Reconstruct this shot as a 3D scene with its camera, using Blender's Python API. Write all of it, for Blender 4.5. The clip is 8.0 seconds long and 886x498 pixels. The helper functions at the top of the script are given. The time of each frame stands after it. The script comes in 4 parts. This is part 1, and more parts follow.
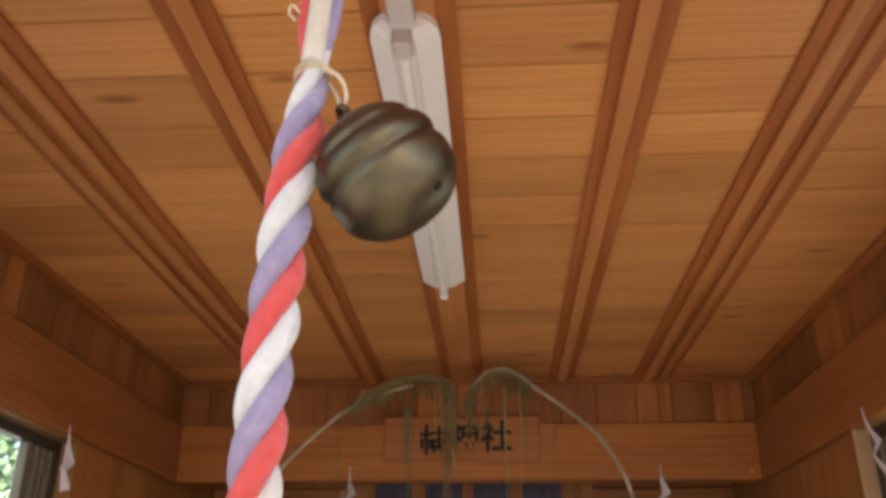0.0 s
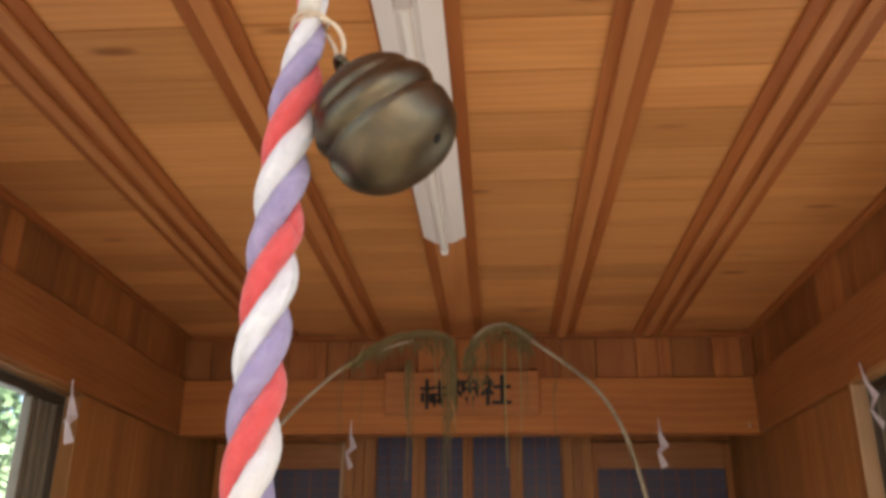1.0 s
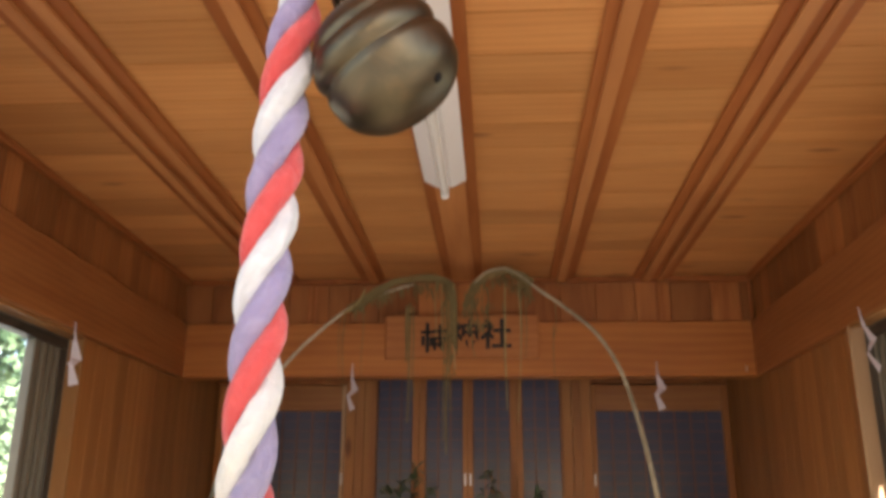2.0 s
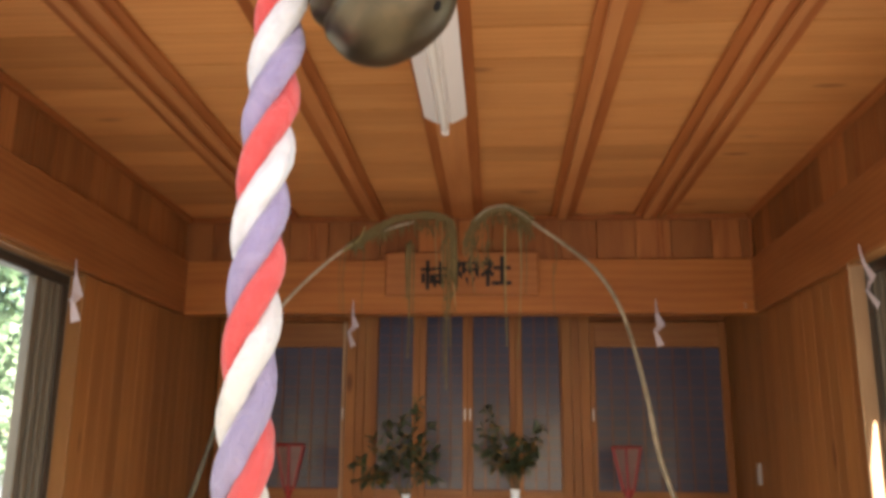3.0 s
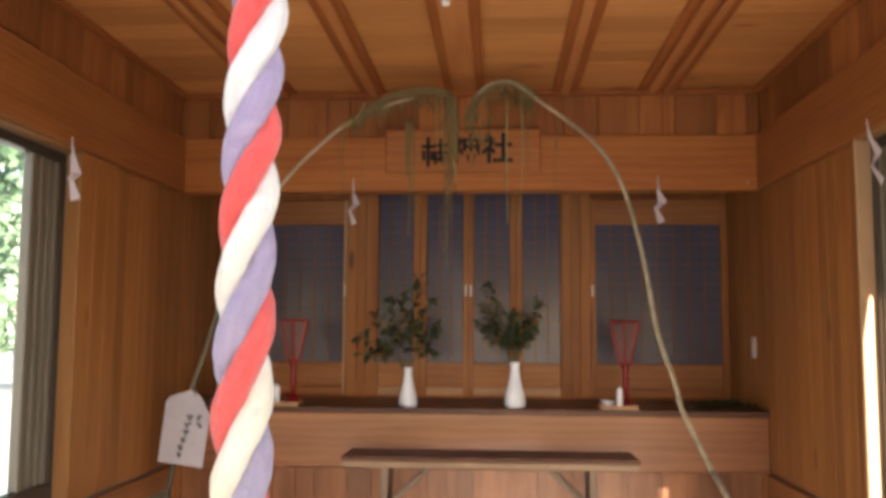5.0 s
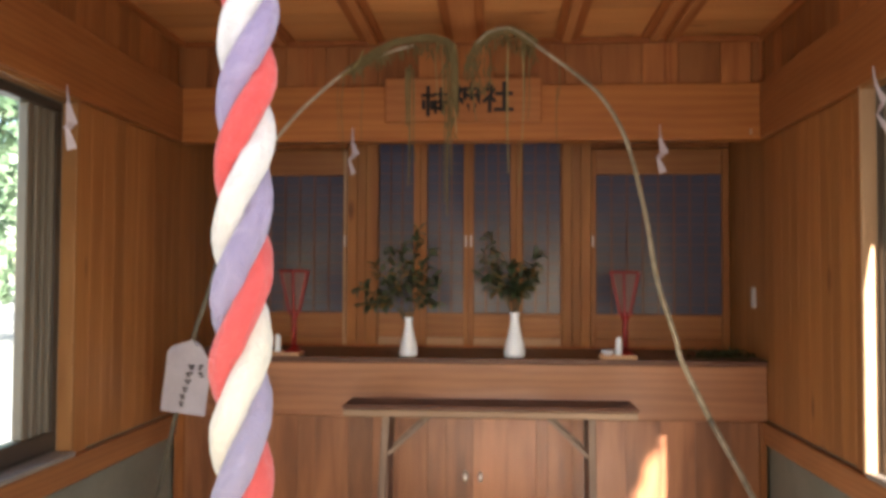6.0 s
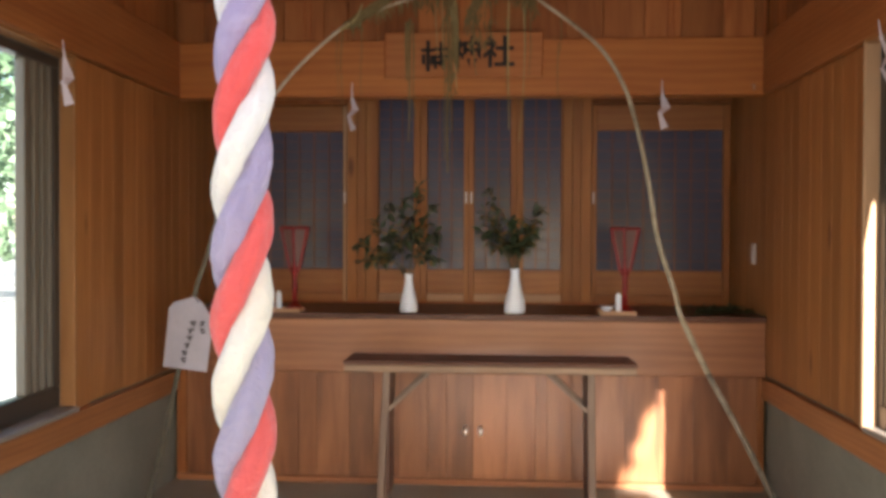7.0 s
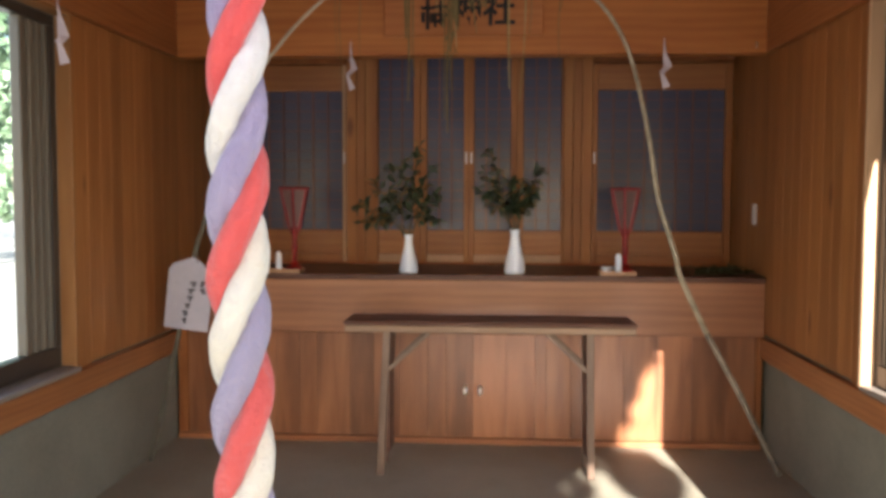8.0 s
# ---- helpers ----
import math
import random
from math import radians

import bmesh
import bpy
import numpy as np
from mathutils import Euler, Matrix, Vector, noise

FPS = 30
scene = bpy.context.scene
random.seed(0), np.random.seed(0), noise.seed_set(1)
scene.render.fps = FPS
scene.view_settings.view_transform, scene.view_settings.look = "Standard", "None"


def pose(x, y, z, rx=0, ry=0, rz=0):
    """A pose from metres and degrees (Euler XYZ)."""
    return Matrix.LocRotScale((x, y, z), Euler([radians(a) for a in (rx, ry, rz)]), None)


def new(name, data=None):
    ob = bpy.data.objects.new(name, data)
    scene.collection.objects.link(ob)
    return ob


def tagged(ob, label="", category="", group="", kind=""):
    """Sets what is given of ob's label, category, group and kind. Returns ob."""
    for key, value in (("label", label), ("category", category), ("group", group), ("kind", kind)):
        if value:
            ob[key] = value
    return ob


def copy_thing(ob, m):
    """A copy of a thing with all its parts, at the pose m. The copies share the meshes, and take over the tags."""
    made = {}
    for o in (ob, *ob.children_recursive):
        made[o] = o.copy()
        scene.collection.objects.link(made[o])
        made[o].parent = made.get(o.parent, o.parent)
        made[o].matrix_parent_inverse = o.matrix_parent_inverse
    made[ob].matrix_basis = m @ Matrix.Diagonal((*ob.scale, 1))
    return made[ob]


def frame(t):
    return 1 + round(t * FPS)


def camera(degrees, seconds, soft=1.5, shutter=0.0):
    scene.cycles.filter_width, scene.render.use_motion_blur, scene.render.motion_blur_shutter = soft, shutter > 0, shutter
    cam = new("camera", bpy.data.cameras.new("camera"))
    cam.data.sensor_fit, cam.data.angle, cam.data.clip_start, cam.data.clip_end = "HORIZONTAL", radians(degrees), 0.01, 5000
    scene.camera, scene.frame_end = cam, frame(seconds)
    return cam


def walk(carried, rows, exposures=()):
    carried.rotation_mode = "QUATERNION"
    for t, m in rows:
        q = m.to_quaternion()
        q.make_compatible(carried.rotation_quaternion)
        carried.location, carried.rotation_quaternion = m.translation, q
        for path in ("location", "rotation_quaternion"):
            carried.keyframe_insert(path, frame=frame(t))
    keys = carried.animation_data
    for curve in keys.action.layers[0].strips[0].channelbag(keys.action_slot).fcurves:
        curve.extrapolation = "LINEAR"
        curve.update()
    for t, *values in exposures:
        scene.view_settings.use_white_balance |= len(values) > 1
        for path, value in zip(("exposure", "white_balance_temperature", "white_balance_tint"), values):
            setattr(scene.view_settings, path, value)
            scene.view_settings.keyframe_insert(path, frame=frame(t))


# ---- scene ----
# The camera stands under the open front of the hall and tilts down.
cam = camera(54.57, 8.0, soft=3.6, shutter=1.0)
PATH = [
    (0.0, pose(0.0005, -0.0395, 1.3539, 114.055, -0.270, 3.523)),
    (0.5, pose(0.0006, -0.0356, 1.3538, 112.717, -0.314, 3.532)),
    (1.0, pose(0.0012, -0.0295, 1.3558, 111.119, -0.341, 3.548)),
    (2.5, pose(0.0005, -0.0198, 1.3520, 105.446, -0.413, 3.562)),
    (3.0, pose(0.0010, -0.0130, 1.3523, 103.340, -0.434, 3.576)),
    (3.5, pose(0.0018, -0.0080, 1.3510, 101.359, -0.467, 3.596)),
    (4.0, pose(-0.0000, 0.0000, 1.3500, 99.360, -0.410, 3.599)),
    (4.5, pose(0.0001, 0.0007, 1.3481, 97.243, -0.333, 3.638)),
    (6.0, pose(-0.0015, 0.0221, 1.3435, 92.034, -0.274, 3.657)),
    (6.5, pose(-0.0024, 0.0236, 1.3423, 90.616, -0.228, 3.660)),
    (7.0, pose(-0.0025, 0.0248, 1.3411, 89.167, -0.223, 3.665)),
    (7.5, pose(-0.0013, 0.0289, 1.3392, 87.762, -0.226, 3.684)),
    (8.0, pose(-0.0003, 0.0317, 1.3368, 86.589, -0.194, 3.689)),
]
walk(cam, PATH, exposures=[(0.0, 2.37, 6850, 14.0), (3.0, 2.68, 7050, 15.0), (4.0, 2.74, 7050, 15.0), (6.0, 2.70, 6750, 13.5), (8.0, 2.52, 6450, 13.0)])

# ---- world, sun ----
SUN_WAY = Vector((-0.070, 1.0, -0.445)).normalized()
world = bpy.data.worlds.new("world")
scene.world = world
world.use_nodes = True
_wn, _wl = world.node_tree.nodes, world.node_tree.links
_sky = _wn.new("ShaderNodeTexSky")
_sky.sky_type = "NISHITA"
_sky.sun_disc = False
_sky.sun_elevation = math.asin(-SUN_WAY.z)
_sky.sun_rotation = math.atan2(-SUN_WAY.x, -SUN_WAY.y)
_wl.new(_sky.outputs[0], _wn["Background"].inputs["Color"])
_wn["Background"].inputs["Strength"].default_value = 0.11

_sun = bpy.data.lights.new("sun", "SUN")
_sun.energy = 5.0
_sun.angle = radians(0.4)
_sun.color = (1.0, 0.96, 0.89)
sun = new("sun", _sun)
sun.matrix_world = Matrix.Translation((0, -10, 8)) @ SUN_WAY.to_track_quat("-Z", "Y").to_matrix().to_4x4()


# ---- materials ----
def _mat(name, rough=0.6, spec=0.4, metal=0.0):
    m = bpy.data.materials.new(name)
    m.use_nodes = True
    b = m.node_tree.nodes["Principled BSDF"]
    b.inputs["Roughness"].default_value = rough
    b.inputs["Specular IOR Level"].default_value = spec
    b.inputs["Metallic"].default_value = metal
    return m, m.node_tree.nodes, m.node_tree.links, b


def _coords(n, l, scale, per_island=False):
    """Object coordinates, shifted at random from piece to piece and stretched."""
    tc, mp, oi = n.new("ShaderNodeTexCoord"), n.new("ShaderNodeMapping"), n.new("ShaderNodeObjectInfo")
    add, mul = n.new("ShaderNodeVectorMath"), n.new("ShaderNodeVectorMath")
    mul.operation = "MULTIPLY"
    rnd = oi.outputs["Random"]
    if per_island:
        geo = n.new("ShaderNodeNewGeometry")
        rnd = geo.outputs["Random Per Island"]
    l.new(rnd, mul.inputs[0])
    mul.inputs[1].default_value = (17.0, 31.0, 23.0)
    l.new(tc.outputs["Object"], add.inputs[0])
    l.new(mul.outputs[0], add.inputs[1])
    l.new(add.outputs[0], mp.inputs["Vector"])
    mp.inputs["Scale"].default_value = scale
    return mp.outputs[0], rnd


def _ramp(n, stops):
    r = n.new("ShaderNodeValToRGB")
    while len(r.color_ramp.elements) < len(stops):
        r.color_ramp.elements.new(0.5)
    for e, (p, c) in zip(r.color_ramp.elements, stops):
        e.position, e.color = p, (*c, 1)
    return r


def _noise(n, l, vec, scale, detail=4.0, rough=0.55, distort=0.0):
    t = n.new("ShaderNodeTexNoise")
    t.inputs["Scale"].default_value = scale
    t.inputs["Detail"].default_value = detail
    t.inputs["Roughness"].default_value = rough
    t.inputs["Distortion"].default_value = distort
    l.new(vec, t.inputs["Vector"])
    return t.outputs["Fac"]


def _bump(n, l, b, height, strength, dist=0.002):
    k = n.new("ShaderNodeBump")
    k.inputs["Strength"].default_value = strength
    k.inputs["Distance"].default_value = dist
    l.new(height, k.inputs["Height"])
    l.new(k.outputs[0], b.inputs["Normal"])


def wood(name, pale, deep, grain="x", vary=0.25, rough=0.5, knots=0.5, per_island=False, spec=0.35):
    """Sawn softwood: soft flames along the grain, fine lines, a few knots, each piece a little different."""
    m, n, l, b = _mat(name, rough, spec)
    stretch = {"x": (0.8, 7.0, 7.0), "y": (7.0, 0.8, 7.0), "z": (7.0, 7.0, 0.8)}[grain]
    vec, rnd = _coords(n, l, stretch, per_island)
    broad = _noise(n, l, vec, 1.3, 3.0, 0.5, 0.9)
    wave = n.new("ShaderNodeTexWave")
    wave.wave_type, wave.bands_direction = "RINGS", {"x": "X", "y": "Y", "z": "Z"}[grain]
    wave.inputs["Scale"].default_value = 1.6
    wave.inputs["Distortion"].default_value = 6.0
    wave.inputs["Detail"].default_value = 3.0
    wave.inputs["Detail Scale"].default_value = 0.8
    l.new(vec, wave.inputs["Vector"])
    fine = _noise(n, l, vec, 9.0, 5.0, 0.65)
    mix = n.new("ShaderNodeMath")
    mix.operation = "MULTIPLY_ADD"
    l.new(wave.outputs["Fac"], mix.inputs[0])
    mix.inputs[1].default_value = 0.21
    l.new(broad, mix.inputs[2])
    mix2 = n.new("ShaderNodeMath")
    mix2.operation = "MULTIPLY_ADD"
    l.new(fine, mix2.inputs[0])
    mix2.inputs[1].default_value = 0.22
    l.new(mix.outputs[0], mix2.inputs[2])
    mid = tuple((a + c) / 2 for a, c in zip(pale, deep))
    ramp = _ramp(n, [(0.38, pale), (0.66, mid), (0.92, deep)])
    l.new(mix2.outputs[0], ramp.inputs[0])
    hsv = n.new("ShaderNodeHueSaturation")
    val = n.new("ShaderNodeMapRange")
    val.inputs["To Min"].default_value, val.inputs["To Max"].default_value = 1.0 - vary, 1.0 + vary
    l.new(rnd, val.inputs["Value"])
    l.new(val.outputs[0], hsv.inputs["Value"])
    l.new(ramp.outputs[0], hsv.inputs["Color"])
    colour = hsv.outputs[0]
    if knots:
        kv = n.new("ShaderNodeTexVoronoi")
        kmap = n.new("ShaderNodeMapping")
        kmap.inputs["Scale"].default_value = {"x": (3.0, 1.1, 1.1), "y": (1.1, 3.0, 1.1), "z": (1.1, 1.1, 3.0)}[grain]
        l.new(vec, kmap.inputs["Vector"])
        l.new(kmap.outputs[0], kv.inputs["Vector"])
        kv.inputs["Scale"].default_value = 1.0
        kr = _ramp(n, [(0.0, (1, 1, 1)), (0.10, (0.75, 0.75, 0.75)), (0.19, (0, 0, 0))])
        l.new(kv.outputs["Distance"], kr.inputs[0])
        sep = n.new("ShaderNodeSeparateColor")
        l.new(kv.outputs["Color"], sep.inputs[0])
        gate = n.new("ShaderNodeMath")
        gate.operation = "LESS_THAN"
        l.new(sep.outputs[0], gate.inputs[0])
        gate.inputs[1].default_value = 0.30 * knots
        kfac = n.new("ShaderNodeMath")
        kfac.operation = "MULTIPLY"
        l.new(kr.outputs[0], kfac.inputs[0])
        l.new(gate.outputs[0], kfac.inputs[1])
        km = n.new("ShaderNodeMix")
        km.data_type = "RGBA"
        l.new(kfac.outputs[0], km.inputs["Factor"])
        l.new(colour, km.inputs["A"])
        km.inputs["B"].default_value = (deep[0] * 0.5, deep[1] * 0.42, deep[2] * 0.4, 1)
        colour = km.outputs["Result"]
    l.new(colour, b.inputs["Base Color"])
    rr = n.new("ShaderNodeMapRange")
    rr.inputs["To Min"].default_value, rr.inputs["To Max"].default_value = rough - 0.08, rough + 0.12
    l.new(fine, rr.inputs["Value"])
    l.new(rr.outputs[0], b.inputs["Roughness"])
    _bump(n, l, b, fine, 0.25, 0.001)
    return m


def mottled(name, a, c, scale=6.0, rough=0.8, spec=0.3, bump=0.3, stretch=(1, 1, 1), metal=0.0, fine_scale=60.0, dist=0.002):
    """A plain stuff with stains at a large and grain at a small scale."""
    m, n, l, b = _mat(name, rough, spec, metal)
    vec, _ = _coords(n, l, stretch)
    big = _noise(n, l, vec, scale, 5.0, 0.6)
    small = _noise(n, l, vec, fine_scale, 4.0, 0.6)
    mx = n.new("ShaderNodeMath")
    mx.operation = "MULTIPLY_ADD"
    l.new(small, mx.inputs[0])
    mx.inputs[1].default_value = 0.4
    l.new(big, mx.inputs[2])
    ramp = _ramp(n, [(0.45, a), (0.95, c)])
    l.new(mx.outputs[0], ramp.inputs[0])
    l.new(ramp.outputs[0], b.inputs["Base Color"])
    _bump(n, l, b, small, bump, dist)
    return m


M_CEIL = wood("ceiling_plank_wood", (0.65, 0.295, 0.104), (0.51, 0.210, 0.068), "x", 0.14, 0.42, 1.9, per_island=True)
M_STRIP = wood("ceiling_strip_wood", (0.39, 0.130, 0.037), (0.28, 0.082, 0.022), "y", 0.12, 0.5, 0.0)
M_BATTEN = wood("ceiling_batten_wood", (0.54, 0.225, 0.080), (0.43, 0.158, 0.052), "y", 0.12, 0.5, 0.0)
M_BOARD_Z = wood("wall_board_wood", (0.38, 0.158, 0.048), (0.265, 0.099, 0.029), "z", 0.14, 0.5, 0.5)
M_FRIEZE = wood("frieze_board_wood", (0.42, 0.158, 0.048), (0.25, 0.082, 0.023), "z", 0.32, 0.5, 0.5)
M_BEAM_X = wood("cross_beam_wood", (0.46, 0.172, 0.044), (0.34, 0.112, 0.028), "x", 0.08, 0.45, 0.5)
M_BEAM_Y = wood("side_beam_wood", (0.37, 0.138, 0.042), (0.26, 0.086, 0.026), "y", 0.08, 0.45, 0.4)
M_RAIL = wood("sill_rail_wood", (0.40, 0.16, 0.055), (0.27, 0.10, 0.035), "y", 0.08, 0.45, 0.3)
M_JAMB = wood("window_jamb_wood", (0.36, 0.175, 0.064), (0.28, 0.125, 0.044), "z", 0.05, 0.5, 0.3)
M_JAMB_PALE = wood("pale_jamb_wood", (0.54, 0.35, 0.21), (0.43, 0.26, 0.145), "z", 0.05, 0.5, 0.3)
M_PALE_X = wood("pale_rail_wood", (0.50, 0.31, 0.19), (0.41, 0.235, 0.135), "x", 0.05, 0.5, 0.0)
M_ALTAR = wood("altar_board_wood", (0.38, 0.150, 0.064), (0.17, 0.062, 0.026), "z", 0.20, 0.36, 0.3, spec=0.5)
M_ALTAR_X = wood("altar_rail_wood", (0.37, 0.150, 0.066), (0.245, 0.094, 0.041), "x", 0.12, 0.36, 0.4, spec=0.5)
M_SHELF = wood("altar_top_wood", (0.13, 0.055, 0.035), (0.08, 0.032, 0.022), "x", 0.1, 0.4, 0.0)
M_STILE = wood("door_stile_wood", (0.40, 0.158, 0.046), (0.27, 0.096, 0.027), "z", 0.12, 0.42, 0.0)
M_DOORX = wood("door_panel_wood", (0.41, 0.168, 0.055), (0.29, 0.105, 0.033), "x", 0.1, 0.42, 0.0)
M_TABLE = wood("weathered_table_wood", (0.33, 0.22, 0.145), (0.19, 0.115, 0.07), "x", 0.1, 0.6, 0.2)
M_TABLETOP = wood("dark_table_top_wood", (0.15, 0.075, 0.05), (0.09, 0.042, 0.03), "x", 0.1, 0.55, 0.2)
M_TABLE_Z = wood("weathered_leg_wood", (0.255, 0.175, 0.125), (0.13, 0.082, 0.056), "z", 0.1, 0.6, 0.2)
M_SIGN = wood("sign_board_wood", (0.45, 0.172, 0.055), (0.35, 0.122, 0.037), "x", 0.05, 0.5, 0.3)
M_CONCRETE = mottled("concrete", (0.172, 0.158, 0.117), (0.265, 0.245, 0.188), 1.6, 0.85, 0.3, 0.35)
M_FLOOR = mottled("concrete_floor", (0.225, 0.202, 0.152), (0.34, 0.308, 0.238), 1.2, 0.62, 0.35, 0.25)
M_ALU = mottled("bronze_aluminium", (0.035, 0.028, 0.022), (0.055, 0.045, 0.036), 5.0, 0.38, 0.5, 0.05)
M_TRACK = mottled("window_track_metal", (0.125, 0.107, 0.080), (0.185, 0.16, 0.12), 5.0, 0.45, 0.5, 0.05, (1, 1, 0.2))
M_SILL = mottled("sill_metal", (0.20, 0.175, 0.15), (0.27, 0.24, 0.21), 4.0, 0.45, 0.5, 0.05)
M_WHITE = mottled("lamp_white_enamel", (0.88, 0.86, 0.87), (0.92, 0.90, 0.91), 3.0, 0.35, 0.5, 0.02)
M_TUBE = mottled("lamp_tube_glass", (0.80, 0.78, 0.76), (0.85, 0.83, 0.81), 3.0, 0.2, 0.5, 0.01)
M_SOCKET = mottled("lamp_socket_plastic", (0.55, 0.48, 0.47), (0.62, 0.55, 0.53), 5.0, 0.4, 0.5, 0.02)
M_PAPER = mottled("paper", (0.54, 0.475, 0.525), (0.63, 0.56, 0.61), 8.0, 0.8, 0.2, 0.2)
# darker copy of the paper: the tag's shade is in this colour
M_TAG_SHADE = mottled("shaded_tag_paper", (0.40, 0.385, 0.45), (0.49, 0.47, 0.53), 8.0, 0.8, 0.2, 0.2)
M_INK = mottled("ink", (0.012, 0.011, 0.011), (0.03, 0.026, 0.024), 20.0, 0.6, 0.3, 0.05)
M_CERAMIC = mottled("white_porcelain", (0.66, 0.70, 0.78), (0.73, 0.77, 0.85), 5.0, 0.14, 0.5, 0.01)
M_RED = mottled("vermilion_lacquer", (0.20, 0.007, 0.009), (0.27, 0.012, 0.013), 6.0, 0.35, 0.5, 0.05)
M_CHROME = mottled("chrome", (0.72, 0.72, 0.74), (0.80, 0.80, 0.82), 9.0, 0.34, 0.5, 0.02, metal=1.0)
M_NICKEL = mottled("satin_nickel", (0.86, 0.86, 0.88), (0.92, 0.92, 0.94), 9.0, 0.46, 0.5, 0.02, metal=1.0)
M_LEAF = mottled("glossy_leaf", (0.020, 0.038, 0.018), (0.040, 0.066, 0.028), 12.0, 0.38, 0.5, 0.1)
M_LEAF_DRY = mottled("browned_leaf", (0.16, 0.085, 0.025), (0.23, 0.13, 0.04), 12.0, 0.6, 0.3, 0.1)
M_TWIG = mottled("leafy_twig", (0.06, 0.045, 0.025), (0.10, 0.075, 0.04), 12.0, 0.7, 0.3, 0.2)
M_CANE = mottled("green_cane", (0.16, 0.138, 0.095), (0.52, 0.445, 0.32), 11.0, 0.45, 0.4, 0.15)
M_CANE_GREY = mottled("greyish_cane", (0.090, 0.074, 0.055), (0.37, 0.315, 0.24), 14.0, 0.5, 0.4, 0.2)
M_CANE_PALE = mottled("pale_cane", (0.30, 0.255, 0.18), (0.56, 0.47, 0.35), 11.0, 0.45, 0.4, 0.15)
M_MUNTIN = wood("muntin_wood", (0.27, 0.10, 0.04), (0.17, 0.06, 0.026), "z", 0.2, 0.5, 0.0)
M_CANE_SHADE = mottled("shaded_cane", (0.065, 0.06, 0.045), (0.17, 0.155, 0.11), 11.0, 0.5, 0.4, 0.15)
M_STRAW = mottled("dry_straw", (0.27, 0.215, 0.095), (0.42, 0.33, 0.155), 9.0, 0.75, 0.25, 0.2)
M_FIBRE = mottled("green_fibre", (0.125, 0.096, 0.042), (0.24, 0.185, 0.085), 9.0, 0.8, 0.2, 0.3)


def cloth(name, a, c, soiled=None):
    """Twisted cotton strand: woven nap and small creases."""
    m, n, l, b = _mat(name, 0.92, 0.15)
    vec, _ = _coords(n, l, (1, 1, 1))
    soft_n = _noise(n, l, vec, 30.0, 5.0, 0.6, 1.2)
    weave = _noise(n, l, vec, 150.0, 4.0, 0.65, 0.8)
    ramp = _ramp(n, [(0.3, a), (0.75, c)])
    l.new(soft_n, ramp.inputs[0])
    colour = ramp.outputs[0]
    if soiled:
        # yellowed and dusty in patches where it is handled, towards the lower end
        tc, sep, reach, wob, mx2 = n.new("ShaderNodeTexCoord"), n.new("ShaderNodeSeparateXYZ"), n.new("ShaderNodeMapRange"), n.new("ShaderNodeMath"), n.new("ShaderNodeMix")
        l.new(tc.outputs["Object"], sep.inputs[0])
        wob.operation = "MULTIPLY_ADD"
        l.new(_noise(n, l, vec, 11.0, 4.0), wob.inputs[0])
        wob.inputs[1].default_value = 0.35
        l.new(sep.outputs["Z"], wob.inputs[2])
        reach.inputs["From Min"].default_value, reach.inputs["From Max"].default_value = 1.72, 1.38
        l.new(wob.outputs[0], reach.inputs["Value"])
        mx2.data_type = "RGBA"
        l.new(reach.outputs[0], mx2.inputs["Factor"])
        l.new(colour, mx2.inputs["A"])
        mx2.inputs["B"].default_value = (*soiled, 1)
        colour = mx2.outputs["Result"]
    l.new(colour, b.inputs["Base Color"])
    b.inputs["Sheen Weight"].default_value = 0.25
    mx = n.new("ShaderNodeMath")
    mx.operation = "MULTIPLY_ADD"
    l.new(weave, mx.inputs[0])
    mx.inputs[1].default_value = 0.55
    l.new(soft_n, mx.inputs[2])
    _bump(n, l, b, mx.outputs[0], 0.8, 0.007)
    return m


M_ROPE_RED = cloth("red_cotton", (0.55, 0.06, 0.06), (0.66, 0.10, 0.095), (0.53, 0.085, 0.075))
M_ROPE_WHITE = cloth("white_cotton", (0.55, 0.53, 0.535), (0.69, 0.67, 0.68), (0.60, 0.55, 0.44))
M_ROPE_PURPLE = cloth("lavender_cotton", (0.24, 0.19, 0.32), (0.36, 0.30, 0.44), (0.27, 0.235, 0.31))
M_ROPE_WORN = cloth("worn_white_cotton", (0.50, 0.44, 0.37), (0.64, 0.58, 0.50))
M_CORD = cloth("natural_cord", (0.55, 0.42, 0.28), (0.68, 0.55, 0.40))


def bronze():
    m, n, l, b = _mat("aged_brass", 0.34, 0.5, 1.0)
    vec, _ = _coords(n, l, (1, 1, 1))
    big = _noise(n, l, vec, 14.0, 5.0, 0.6, 0.5)
    small = _noise(n, l, vec, 140.0, 3.0, 0.6)
    ramp = _ramp(n, [(0.3, (0.085, 0.068, 0.045)), (0.55, (0.118, 0.094, 0.060)), (0.8, (0.19, 0.128, 0.074))])
    l.new(big, ramp.inputs[0])
    l.new(ramp.outputs[0], b.inputs["Base Color"])
    rr = n.new("ShaderNodeMapRange")
    rr.inputs["To Min"].default_value, rr.inputs["To Max"].default_value = 0.34, 0.50
    l.new(big, rr.inputs["Value"])
    l.new(rr.outputs[0], b.inputs["Roughness"])
    _bump(n, l, b, small, 0.15, 0.0006)
    return m


M_BELL = bronze()
M_HOLE_SHADE = mottled("hole_shade", (0.01, 0.009, 0.008), (0.015, 0.013, 0.012), 5.0, 0.9, 0.1, 0.0)


